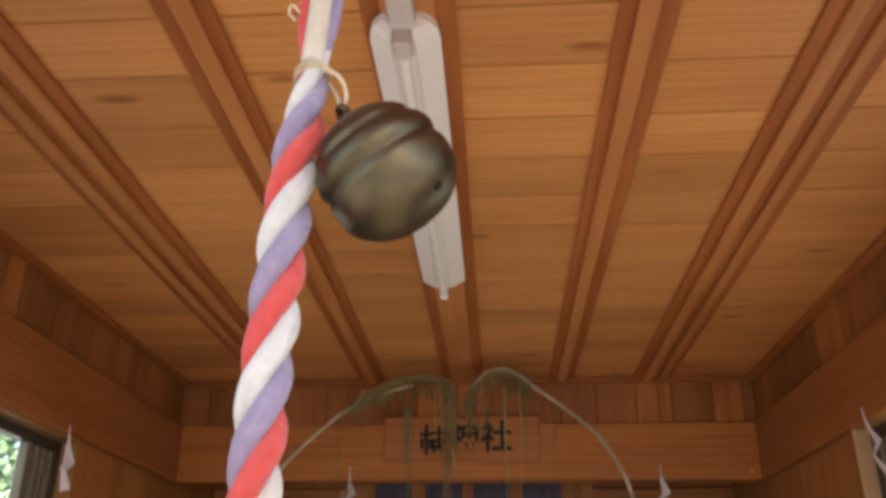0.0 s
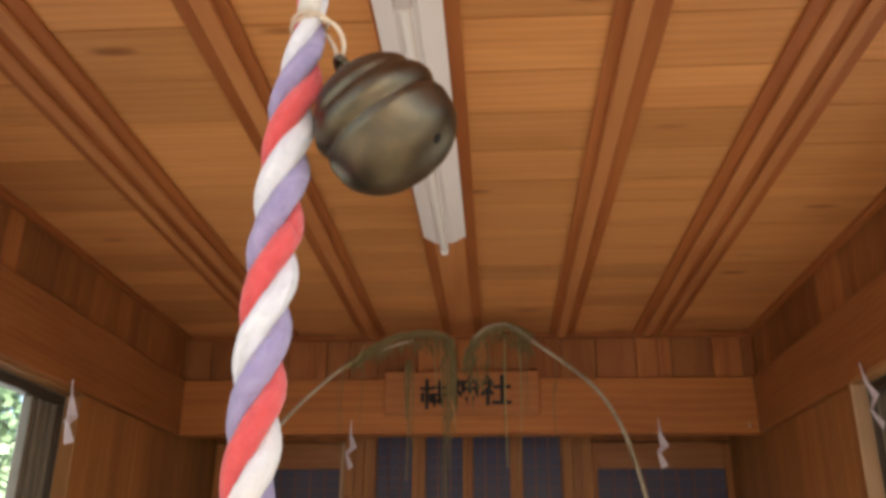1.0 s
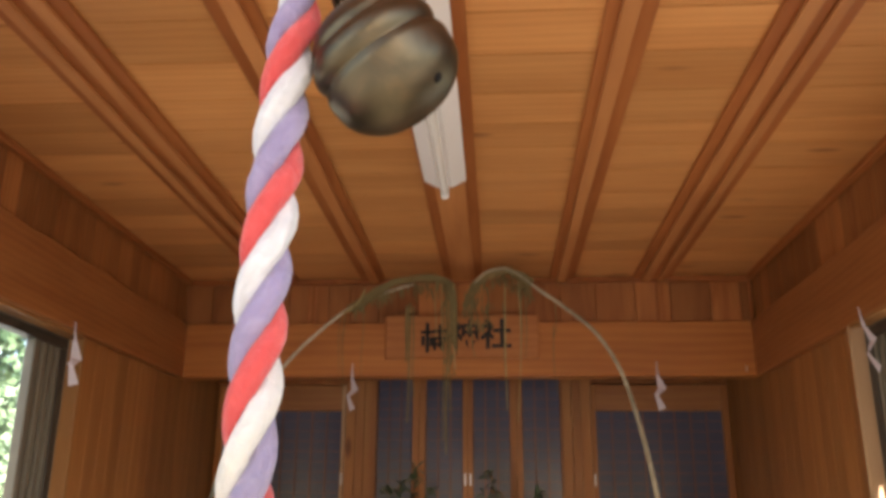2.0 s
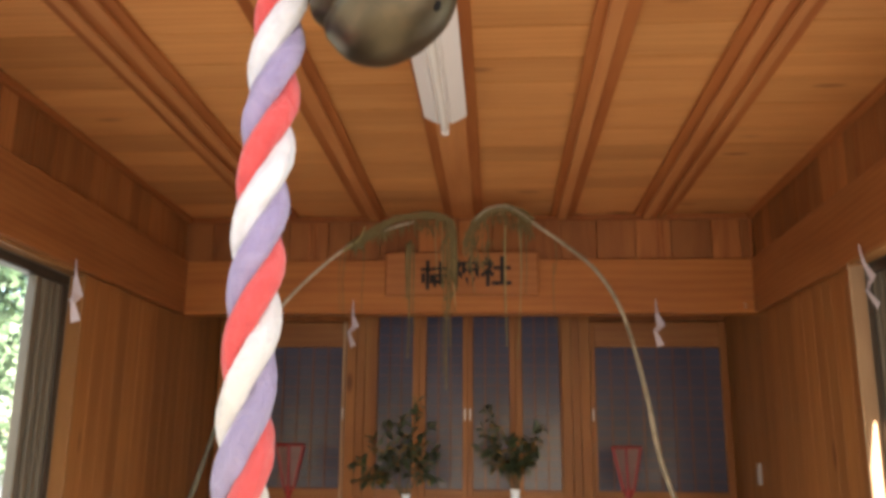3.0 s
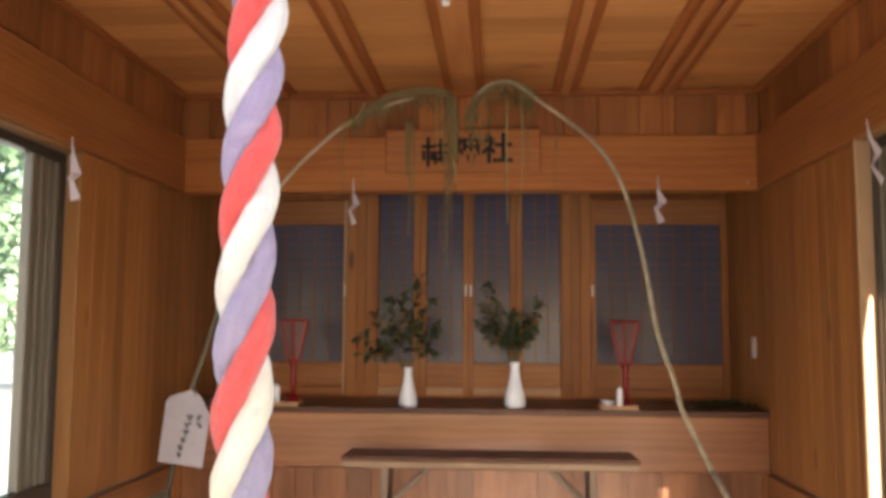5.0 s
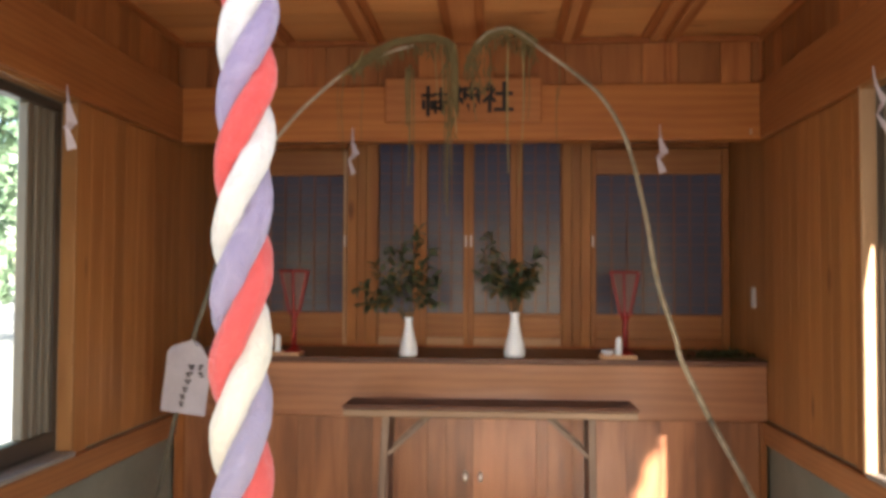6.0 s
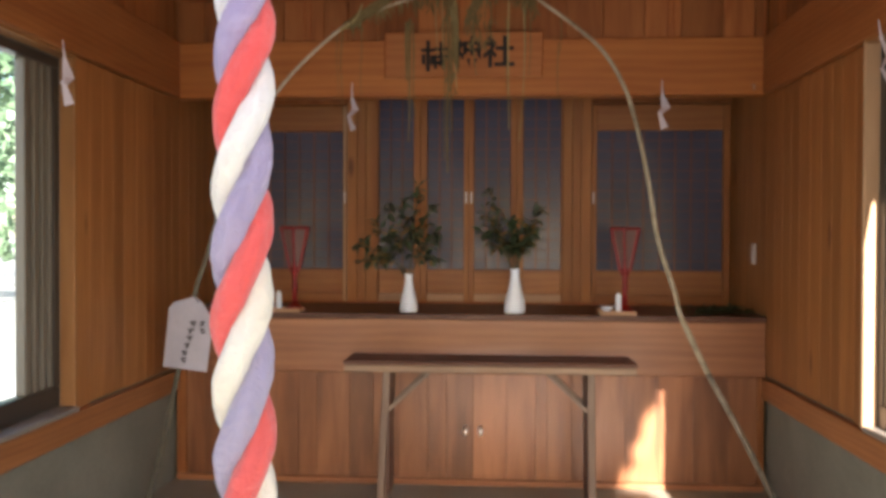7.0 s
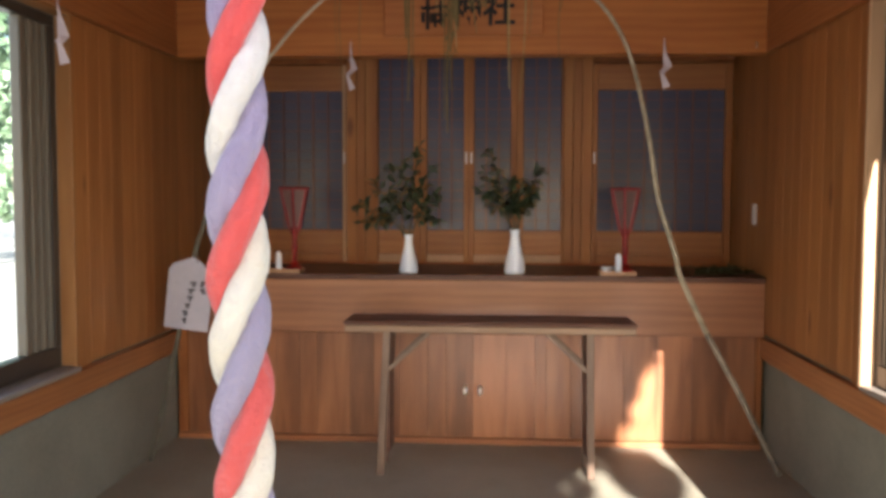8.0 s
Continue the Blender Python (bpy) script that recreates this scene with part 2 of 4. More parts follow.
def pane_glass():
    """Obscured glass of the lattice doors: dim, soft sheen, the sky's bluish reflection put into the colour."""
    m, n, l, b = _mat("frosted_pane", 0.20, 0.28)
    vec, _ = _coords(n, l, (1, 1, 1))
    big = _noise(n, l, vec, 3.0, 3.0)
    ramp = _ramp(n, [(0.3, (0.075, 0.074, 0.112)), (0.8, (0.100, 0.098, 0.144))])
    l.new(big, ramp.inputs[0])
    l.new(ramp.outputs[0], b.inputs["Base Color"])
    _bump(n, l, b, _noise(n, l, vec, 90.0, 2.0), 0.08, 0.001)
    return m


M_PANE = pane_glass()


def clear_glass():
    m, n, l, b = _mat("window_glass", 0.0, 0.5)
    out = n["Material Output"]
    tr, gl, mx = n.new("ShaderNodeBsdfTransparent"), n.new("ShaderNodeBsdfGlossy"), n.new("ShaderNodeMixShader")
    gl.inputs["Roughness"].default_value = 0.02
    tr.inputs["Color"].default_value = (0.94, 0.96, 0.95, 1)
    mx.inputs[0].default_value = 0.05
    l.new(tr.outputs[0], mx.inputs[1])
    l.new(gl.outputs[0], mx.inputs[2])
    l.new(mx.outputs[0], out.inputs["Surface"])
    return m


M_GLASS = clear_glass()
M_GROUND = mottled("dry_ground", (0.33, 0.315, 0.285), (0.47, 0.45, 0.41), 0.5, 0.9, 0.2, 0.4, fine_scale=8.0, dist=0.02)
M_ROOF = mottled("grey_sheet_metal", (0.12, 0.125, 0.13), (0.18, 0.185, 0.19), 2.0, 0.5, 0.5, 0.1)
M_BARK = mottled("bark", (0.07, 0.05, 0.035), (0.14, 0.10, 0.07), 4.0, 0.9, 0.2, 0.6, (1, 1, 0.25), dist=0.01)


def foliage(name, a, c):
    m, n, l, b = _mat(name, 0.5, 0.4)
    geo = n.new("ShaderNodeNewGeometry")
    ramp = _ramp(n, [(0.0, a), (1.0, c)])
    l.new(geo.outputs["Random Per Island"], ramp.inputs[0])
    l.new(ramp.outputs[0], b.inputs["Base Color"])
    return m


M_FOL = foliage("evergreen_leaves", (0.035, 0.075, 0.042), (0.11, 0.185, 0.105))
M_FOL2 = foliage("light_green_leaves", (0.09, 0.16, 0.085), (0.22, 0.31, 0.19))


# ---- mesh helpers ----
def box(bm, x0, x1, y0, y1, z0, z1, bevel=0.0, mi=0):
    """Adds a box, with worn edges where bevel is given."""
    vs = [bm.verts.new(p) for p in ((x0, y0, z0), (x1, y0, z0), (x1, y1, z0), (x0, y1, z0), (x0, y0, z1), (x1, y0, z1), (x1, y1, z1), (x0, y1, z1))]
    fs = [bm.faces.new([vs[i] for i in q]) for q in ((3, 2, 1, 0), (4, 5, 6, 7), (0, 1, 5, 4), (1, 2, 6, 5), (2, 3, 7, 6), (3, 0, 4, 7))]
    for fc in fs:
        fc.material_index = mi
    if bevel:
        bmesh.ops.bevel(bm, geom=list({e for fc in fs for e in fc.edges}), offset=bevel, segments=1, affect="EDGES")


def mesh_of(name, bm, mats, smooth=False):
    me = bpy.data.meshes.new(name)
    bmesh.ops.recalc_face_normals(bm, faces=bm.faces)
    bm.to_mesh(me)
    bm.free()
    for m in mats if isinstance(mats, (list, tuple)) else [mats]:
        me.materials.append(m)
    if smooth:
        for p in me.polygons:
            p.use_smooth = True
    return me


def part(name, bm, material, parent=None, label="", smooth=False):
    ob = new(name, mesh_of(name, bm, material, smooth))
    if parent is not None:
        ob.parent = parent
    return tagged(ob, label)


def thing(name, label, category, at=(0, 0, 0), group="", kind=""):
    """An Empty at a thing's base, under which its parts go."""
    ob = new(name)
    ob.empty_display_size = 0.1
    ob.location = at
    return tagged(ob, label, category, group, kind)


_BOARDS = {}


def board(name, parent, x0, x1, y0, y1, z0, z1, material, bevel=0.003, label=""):
    """One piece with its own origin; pieces of the same size share a mesh."""
    d = (round(x1 - x0, 4), round(y1 - y0, 4), round(z1 - z0, 4))
    key = (d, material.name, bevel)
    if key not in _BOARDS:
        bm = bmesh.new()
        box(bm, -d[0] / 2, d[0] / 2, -d[1] / 2, d[1] / 2, -d[2] / 2, d[2] / 2, bevel)
        _BOARDS[key] = mesh_of(name, bm, material)
    ob = new(name, _BOARDS[key])
    c = Vector(((x0 + x1) / 2, (y0 + y1) / 2, (z0 + z1) / 2))
    if parent is not None:
        ob.parent = parent
        c -= parent.location
    ob.location = c
    return tagged(ob, label)


def lathe(bm, profile, segs=32, m=None, mi=0, close_top=True, close_bottom=True):
    """Turns a profile of (radius, height) round z."""
    m = m or Matrix()
    rings = []
    for r, z in profile:
        rings.append([bm.verts.new(m @ Vector((r * math.cos(2 * math.pi * i / segs), r * math.sin(2 * math.pi * i / segs), z))) for i in range(segs)])
    for a, b in zip(rings, rings[1:]):
        for i in range(segs):
            fc = bm.faces.new((a[i], a[(i + 1) % segs], b[(i + 1) % segs], b[i]))
            fc.material_index = mi
    if close_bottom:
        bm.faces.new(rings[0][::-1]).material_index = mi
    if close_top:
        bm.faces.new(rings[-1]).material_index = mi


def tube(bm, pts, radius, segs=8, mi=0):
    """A round bar along points; radius is a number or one for each point."""
    pts = [Vector(p) for p in pts]
    rad = radius if isinstance(radius, (list, tuple)) else [radius] * len(pts)
    rings = []
    side = None
    for i, p in enumerate(pts):
        way = (pts[min(i + 1, len(pts) - 1)] - pts[max(i - 1, 0)]).normalized()
        if side is None:
            side = way.orthogonal().normalized()
        side = (side - way * side.dot(way)).normalized()
        up = way.cross(side)
        rings.append([bm.verts.new(p + rad[i] * (math.cos(2 * math.pi * k / segs) * side + math.sin(2 * math.pi * k / segs) * up)) for k in range(segs)])
    for a, b in zip(rings, rings[1:]):
        for k in range(segs):
            bm.faces.new((a[k], a[(k + 1) % segs], b[(k + 1) % segs], b[k])).material_index = mi
    bm.faces.new(rings[0][::-1]).material_index = mi
    bm.faces.new(rings[-1]).material_index = mi


def smooth_path(pts, steps=8):
    """Catmull-Rom points through a few given ones."""
    p = [Vector(q) for q in pts]
    p = [2 * p[0] - p[1]] + p + [2 * p[-1] - p[-2]]
    out = []
    for i in range(1, len(p) - 2):
        for s in range(steps):
            t = s / steps
            a, b, c, d = p[i - 1:i + 3]
            out.append(0.5 * (2 * b + (c - a) * t + (2 * a - 5 * b + 4 * c - d) * t * t + (3 * b - a - 3 * c + d) * t ** 3))
    return out + [p[-2]]


# ---- plan: the hall in metres ----
XL, XR = -1.764, 1.404          # side walls
YF, YA, YB = 0.90, 4.635, 5.35  # open front, altar front, back wall of the alcove
ZB0, ZB1, ZC = 2.090, 2.390, 2.652  # beam under and upper edge, ceiling
ZR0, ZR1 = 0.495, 0.606          # sill rail
XM = (XL + XR) / 2
WALL = 0.118
WIN_Z0, WIN_Z1 = 0.617, 2.087
# near end, far end, wall thickness, how far the jamb stands proud, depth of the frame
WIN_LEFT = (1.25, 3.490, 0.118, 0.006, 0.060)
WIN_RIGHT = (1.62, 3.368, 0.100, 0.028, 0.030)
OPEN_X0, OPEN_X1, OPEN_Z = -1.51, 1.15, 2.24
rng = random.Random(7)


# ---- ground and floor ----
def build_ground():
    bm = bmesh.new()
    N = 40
    grid = [[None] * (N + 1) for _ in range(N + 1)]
    for i in range(N + 1):
        for j in range(N + 1):
            u, v = i / N * 2 - 1, j / N * 2 - 1
            x, y = 400 * u * abs(u) ** 1.5, 400 * v * abs(v) ** 1.5
            far = max(0.0, math.hypot(x, y) - 6) / 60
            grid[i][j] = bm.verts.new((x, y + 2, -0.14 + min(far, 1) * 1.5 * noise.noise((x * 0.03, y * 0.03, 0))))
    for i in range(N):
        for j in range(N):
            bm.faces.new((grid[i][j], grid[i + 1][j], grid[i + 1][j + 1], grid[i][j + 1]))
    tagged(part("ground", bm, M_GROUND), "dry sunlit earth round the small hall", "ground", kind="structure")
    bm = bmesh.new()
    box(bm, XL - 0.3, XR + 0.3, -1.0, YB + 0.3, -0.15, 0.0, 0.01)
    tagged(part("floor", bm, M_FLOOR), "bare grey concrete floor, a little dusty", "floor", kind="structure")


build_ground()


# ---- side walls ----
def side_wall(name, x_in, out, win_y0, win_y1, thick, lip, inset):
    """A wall of concrete below and boards above with one window; out is the way outwards (-1 or 1)."""
    def xs(a, b):
        return sorted((x_in + out * a, x_in + out * b))

    bm = bmesh.new()
    d0, d1 = xs(0.016, thick)
    box(bm, d0, d1, YF - 0.1, YB + 0.12, -0.1, WIN_Z0 - 0.01)
    box(bm, d0, d1, YF - 0.1, YB + 0.12, WIN_Z1, ZC + 0.40)
    box(bm, d0, d1, YF - 0.1, win_y0, WIN_Z0 - 0.01, WIN_Z1)
    box(bm, d0, d1, win_y1 + 0.02, YB + 0.12, WIN_Z0 - 0.01, WIN_Z1)
    wall = tagged(part(name, bm, M_CONCRETE), "timber hall wall with grey concrete wainscot below boards", "wall", kind="structure")
    # sill rail, beam, jambs, lining
    r0, r1 = xs(-0.022, 0.03)
    board("sill_rail", wall, r0, r1, YF, YA - 0.002, ZR0, ZR1, M_RAIL, 0.005)
    b0, b1 = xs(-0.03, 0.02)
    board("side_beam", wall, b0, b1, YF, YA - 0.02, ZB0, ZB1, M_BEAM_Y, 0.004)
    j0, j1 = xs(-lip, inset)
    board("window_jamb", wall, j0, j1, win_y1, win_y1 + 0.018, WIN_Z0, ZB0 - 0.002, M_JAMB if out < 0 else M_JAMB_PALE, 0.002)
    board("window_jamb", wall, j0, j1, win_y0 - 0.018, win_y0, WIN_Z0, ZB0 - 0.002, M_JAMB, 0.002)
    board("window_head", wall, j0, j1, win_y0, win_y1, WIN_Z1 - 0.012, WIN_Z1 + 0.008, M_JAMB, 0.002)
    s0, s1 = xs(-0.026, inset + 0.03)
    board("window_sill", wall, s0, s1, win_y0, win_y1, ZR1 + 0.002, ZR1 + 0.022, M_SILL, 0.003)
    # boards beyond and before the window
    f0, f1 = xs(0.0, 0.015)
    edges = [win_y1 + 0.019, win_y1 + 0.145]
    while edges[-1] < YB - 0.05:
        edges.append(edges[-1] + rng.choice((0.105, 0.12, 0.135)))
    edges[-1] = YB
    for a, b in zip(edges, edges[1:]):
        lo = ZR1 + (0.003 if a < win_y1 + 0.1 else 0.013)
        if a > YA - 0.05:
            lo = 0.93
        board("wall_board", wall, f0, f1, a + 0.0006, b - 0.0006, lo, ZB0 - 0.003 if b < YA else ZB1, M_BOARD_Z, 0.002)
    y = YF
    while y < win_y0 - 0.1:
        board("wall_board", wall, f0, f1, y + 0.001, min(y + 0.12, win_y0 - 0.019) - 0.001, ZR1 + 0.003, ZB0 - 0.003, M_BOARD_Z, 0.002)
        y += 0.12
    y = YF
    while y < YA - 0.03:
        w = rng.choice((0.11, 0.13, 0.16, 0.20))
        e = min(y + w, YA - 0.01)
        board("frieze_board", wall, f0, f1, y + 0.0015, e - 0.0015, ZB1 + 0.002, ZC - 0.002, M_FRIEZE, 0.002)
        y = e
    return wall


wall_left = side_wall("wall_left", XL, -1, *WIN_LEFT)
wall_right = side_wall("wall_right", XR, 1, *WIN_RIGHT)


def window(name, x_in, out, ym, y0, y1, thick, lip, inset):
    """A bronze aluminium sliding window: outer frame, tracks, two sashes with panes."""
    x = x_in + out * inset
    win = tagged(new(name), "sliding window in a dark bronze aluminium frame", "window", kind="structure")
    w0, w1 = sorted((x, x + out * 0.055))
    fr = 0.046
    board("window_frame", win, w0, w1, y0, y1 - 0.001, WIN_Z0 + 0.012, WIN_Z0 + 0.095, M_ALU, 0.003)
    board("window_frame", win, w0, w1, y0, y1 - 0.001, WIN_Z1 - 0.055, WIN_Z1 - 0.013, M_ALU, 0.003)
    board("window_frame", win, w0, w1, y1 - fr, y1 - 0.001, WIN_Z0 + 0.096, WIN_Z1 - 0.056, M_ALU, 0.003)
    board("window_frame", win, w0, w1, y0, y0 + fr, WIN_Z0 + 0.096, WIN_Z1 - 0.056, M_ALU, 0.003)
    z0, z1 = WIN_Z0 + 0.097, WIN_Z1 - 0.057
    # ribs of the sash stiles that stand side by side at the far end
    for k, (a, wd) in enumerate(((0.050, 0.020), (0.076, 0.026), (0.110, 0.016), (0.131, 0.022), (0.158, 0.030), (0.192, 0.022), (0.220, 0.034))):
        c0, c1 = sorted((x + out * (0.004 + 0.009 * (k % 2)), x + out * 0.046))
        board("sash_stile", win, c0, c1, y1 - a - wd, y1 - a, z0, z1, M_TRACK, 0.004)
    for a, b, off in ((y0 + fr, ym + 0.03, 0.012), (ym - 0.03, y1 - 0.256, 0.034)):
        board("sash", win, *sorted((x + out * off, x + out * (off + 0.018))), a, a + 0.04, z0 + 0.001, z1 - 0.001, M_ALU, 0.003)
        p0, p1 = sorted((x + out * (off + 0.007), x + out * (off + 0.011)))
        pane = board("pane", win, p0, p1, a + 0.041, b - 0.001, z0 + 0.002, z1 - 0.002, M_GLASS, 0.0)
        pane.visible_shadow = False
    return win


window("window_1", XL, -1, 2.38, *WIN_LEFT)
window("window_2", XR, 1, 1.72, *WIN_RIGHT)


# ---- front of the hall, behind the camera: posts, lintel, eave ----
def build_front():
    bm = bmesh.new()
    box(bm, XL - WALL, OPEN_X0, YF - 0.12, YF - 0.002, 0, ZC)
    box(bm, OPEN_X1, XR + WALL, YF - 0.12, YF - 0.002, 0, ZC)
    box(bm, OPEN_X0, OPEN_X1, YF - 0.12, YF - 0.002, OPEN_Z, ZC)
    tagged(part("wall_front", bm, M_BEAM_X), "plain timber front with a wide open doorway", "wall", kind="structure")
    bm = bmesh.new()
    box(bm, XL - 0.12, XR + 0.12, -0.05, YF - 0.122, ZC + 0.05, ZC + 0.10)
    tagged(part("eave", bm, M_CEIL), "plain boarded eave over the open front", "eave", kind="structure")


build_front()


def build_roof():
    """A plain low gable that closes the hall from above."""
    xm, z0, z1, over = (XL + XR) / 2, ZC + 0.24, ZC + 1.08, 0.55
    x0, x1 = XL - over, XR + over
    bm = bmesh.new()
    for a, b in ((x0, xm), (x1, xm)):
        lo = [(a, -0.08, z0), (b, -0.08, z1), (b, YB + 0.5, z1), (a, YB + 0.5, z0)]
        under = [bm.verts.new(p) for p in lo]
        over_v = [bm.verts.new((p[0], p[1], p[2] + 0.05)) for p in lo]
        bm.faces.new(under)
        bm.faces.new(over_v[::-1])
        for i in range(4):
            j = (i + 1) % 4
            bm.faces.new((under[i], over_v[i], over_v[j], under[j]))
    for y in (YF - 0.1, YB + 0.12):
        bm.faces.new([bm.verts.new(p) for p in ((XL - WALL, y, ZC + 0.09), (XR + WALL, y, ZC + 0.09), (XR + WALL, y, z0 + 0.12), (xm, y, z1 - 0.02), (XL - WALL, y, z0 + 0.12))])
    tagged(part("roof", bm, M_ROOF), "plain low gable roof of grey sheet metal", "roof", kind="structure")


build_roof()


# ---- ceiling: planks, strips and battens ----
def build_ceiling():
    bm = bmesh.new()
    y = YF
    while y < YA + 0.02:
        w = rng.choice((0.19, 0.21, 0.225, 0.24))
        e = min(y + w, YA + 0.05)
        x = XL - 0.02
        for x_next in (-1.22, -0.69, -0.18, 0.366, 0.86, XR + 0.02):
            box(bm, x, x_next, y + 0.003, e - 0.003, ZC, ZC + 0.018)
            x = x_next + 0.0005
        y = e
    box(bm, XL - 0.1, XR + 0.1, YF - 0.1, YB + 0.1, ZC + 0.02, ZC + 0.08)
    ceil = tagged(part("ceiling", bm, M_CEIL), "honey-coloured ceiling of cedar planks with knots", "ceiling", kind="structure")
    for c, half, battens in ((-0.18, 0.108, ((0.0, 0.062),)), (0.366, 0.068, ((-0.006, 0.025),)), (-0.688, 0.068, ((0.006, 0.025),)),
                             (0.861, 0.104, ((-0.036, 0.023), (0.044, 0.018))), (-1.222, 0.108, ((-0.046, 0.020), (0.040, 0.023)))):
        board("ceiling_strip", ceil, c - half, c + half, YF, YA - 0.002, ZC - 0.016, ZC - 0.001, M_STRIP, 0.003)
        for b, hb in battens:
            board("ceiling_batten", ceil, c + b - hb, c + b + hb, YF, YA - 0.003, ZC - (0.024 if hb > 0.03 else 0.034), ZC - 0.017, M_BATTEN, 0.003)
    for a, b in ((XL, XL + 0.035), (XR - 0.035, XR)):
        board("ceiling_trim", ceil, a, b, YF, YA - 0.002, ZC - 0.03, ZC - 0.001, M_STRIP, 0.004)


build_ceiling()


# ---- back wall: cross beam, frieze, alcove ----
def build_back():
    bm = bmesh.new()
    box(bm, XL - WALL, XR + WALL, YB + 0.02, YB + 0.14, -0.1, ZC + 0.1)
    wall = tagged(part("wall_back", bm, M_BOARD_Z), "timber back wall of the altar alcove", "wall", kind="structure")
    bm = bmesh.new()
    box(bm, XL - WALL, XR + WALL, YA + 0.012, YA + 0.08, ZB1 - 0.02, ZC + 0.1)
    frieze = tagged(part("wall_frieze", bm, M_FRIEZE), "short upright boards above the cross beam", "wall", kind="structure")
    board("cross_beam", frieze, XL, XR, YA - 0.02, YA + 0.09, ZB0, ZB1, M_BEAM_X, 0.005)
    board("top_trim", frieze, XL, XR, YA - 0.012, YA + 0.004, ZC - 0.035, ZC - 0.004, M_STRIP, 0.003)
    x = XL
    while x < XR - 0.02:
        w = rng.choice((0.13, 0.16, 0.19, 0.22))
        e = min(x + w, XR)
        board("frieze_board", frieze, x + 0.002, e - 0.002, YA - 0.002, YA + 0.011, ZB1 + 0.002, ZC - 0.037, M_FRIEZE, 0.003)
        x = e
    for x in (-1.05, -1.02, 0.885, 0.912, 1.385):
        board("frieze_batten", frieze, x - 0.006, x + 0.006, YA - 0.012, YA - 0.003, ZB1 + 0.003, ZC - 0.04, M_STRIP, 0.002)
    bm = bmesh.new()
    box(bm, XL, XR, YA + 0.092, YB + 0.018, ZB1 - 0.05, ZB1 - 0.022)
    tagged(part("ceiling_alcove", bm, M_BOARD_Z), "boarded top of the altar alcove", "ceiling", kind="structure")
    return wall


wall_back = build_back()


# ---- altar ----
Z_ALTAR = 0.925


def build_altar():
    altar = thing("altar_cabinet", "long wooden altar cabinet with boarded front and double doors", "cabinet", (XM, YA, 0))
    board("top_slab", altar, XL + 0.002, XR - 0.002, YA - 0.03, YB + 0.015, Z_ALTAR - 0.028, Z_ALTAR, M_SHELF, 0.004, "dark stained top board")
    board("top_rail", altar, XL + 0.002, XR - 0.002, YA - 0.018, YA + 0.03, 0.607, Z_ALTAR - 0.029, M_ALTAR_X, 0.004, "broad front rail")
    board("plinth", altar, XL + 0.002, XR - 0.002, YA - 0.012, YA + 0.03, 0.0, 0.034, M_ALTAR_X, 0.004)
    for a, b in ((XL + 0.004, XL + 0.06), (XR - 0.04, XR - 0.004)):
        board("end_post", altar, a, b, YA - 0.008, YA + 0.03, 0.036, 0.605, M_FRIEZE, 0.004)
    door_edges = (-0.531, -0.131, 0.265)
    x = XL + 0.062
    stops = []
    while x < XR - 0.05:
        w = rng.choice((0.10, 0.13, 0.155, 0.18))
        e = min(x + w, XR - 0.042)
        for d in door_edges:
            if x < d < e or abs(e - d) < 0.05:
                e = d
        if e - x > 0.01:
            stops.append((x, e))
        x = e
    doors = []
    for a, b in ((door_edges[0], door_edges[1]), (door_edges[1], door_edges[2])):
        door = new("door")
        door.parent = altar
        door.location = ((a + b) / 2 - XM, 0, 0)
        doors.append((a, b, door))
    for a, b in stops:
        holder, y0 = altar, YA
        for d0, d1, door in doors:
            if a >= d0 - 1e-4 and b <= d1 + 1e-4:
                holder, y0 = door, YA - 0.002
        ob = board("front_board", altar, a + 0.0004, b - 0.0004, y0, YA + 0.02, 0.037, 0.604, M_ALTAR, 0.001)
        if holder is not altar:
            ob.parent = holder
            ob.location -= holder.location
    for x, (a, b, door) in zip((-0.171, -0.091), doors):
        bm = bmesh.new()
        m = Matrix.Translation((x, YA - 0.004, 0.299)) @ Matrix.Rotation(radians(90), 4, "X")
        lathe(bm, [(0.014, 0.0), (0.014, 0.003), (0.008, 0.006), (0.007, 0.016), (0.011, 0.022), (0.0135, 0.029), (0.011, 0.036), (0.004, 0.039)], 20, m @ Matrix.Diagonal((0.9, 1.7, 1.0, 1.0)))
        k = part("knob", bm, M_NICKEL, door, "small oval satin metal knob", smooth=True)
        k.location = -(Vector(door.location) + altar.location)


build_altar()


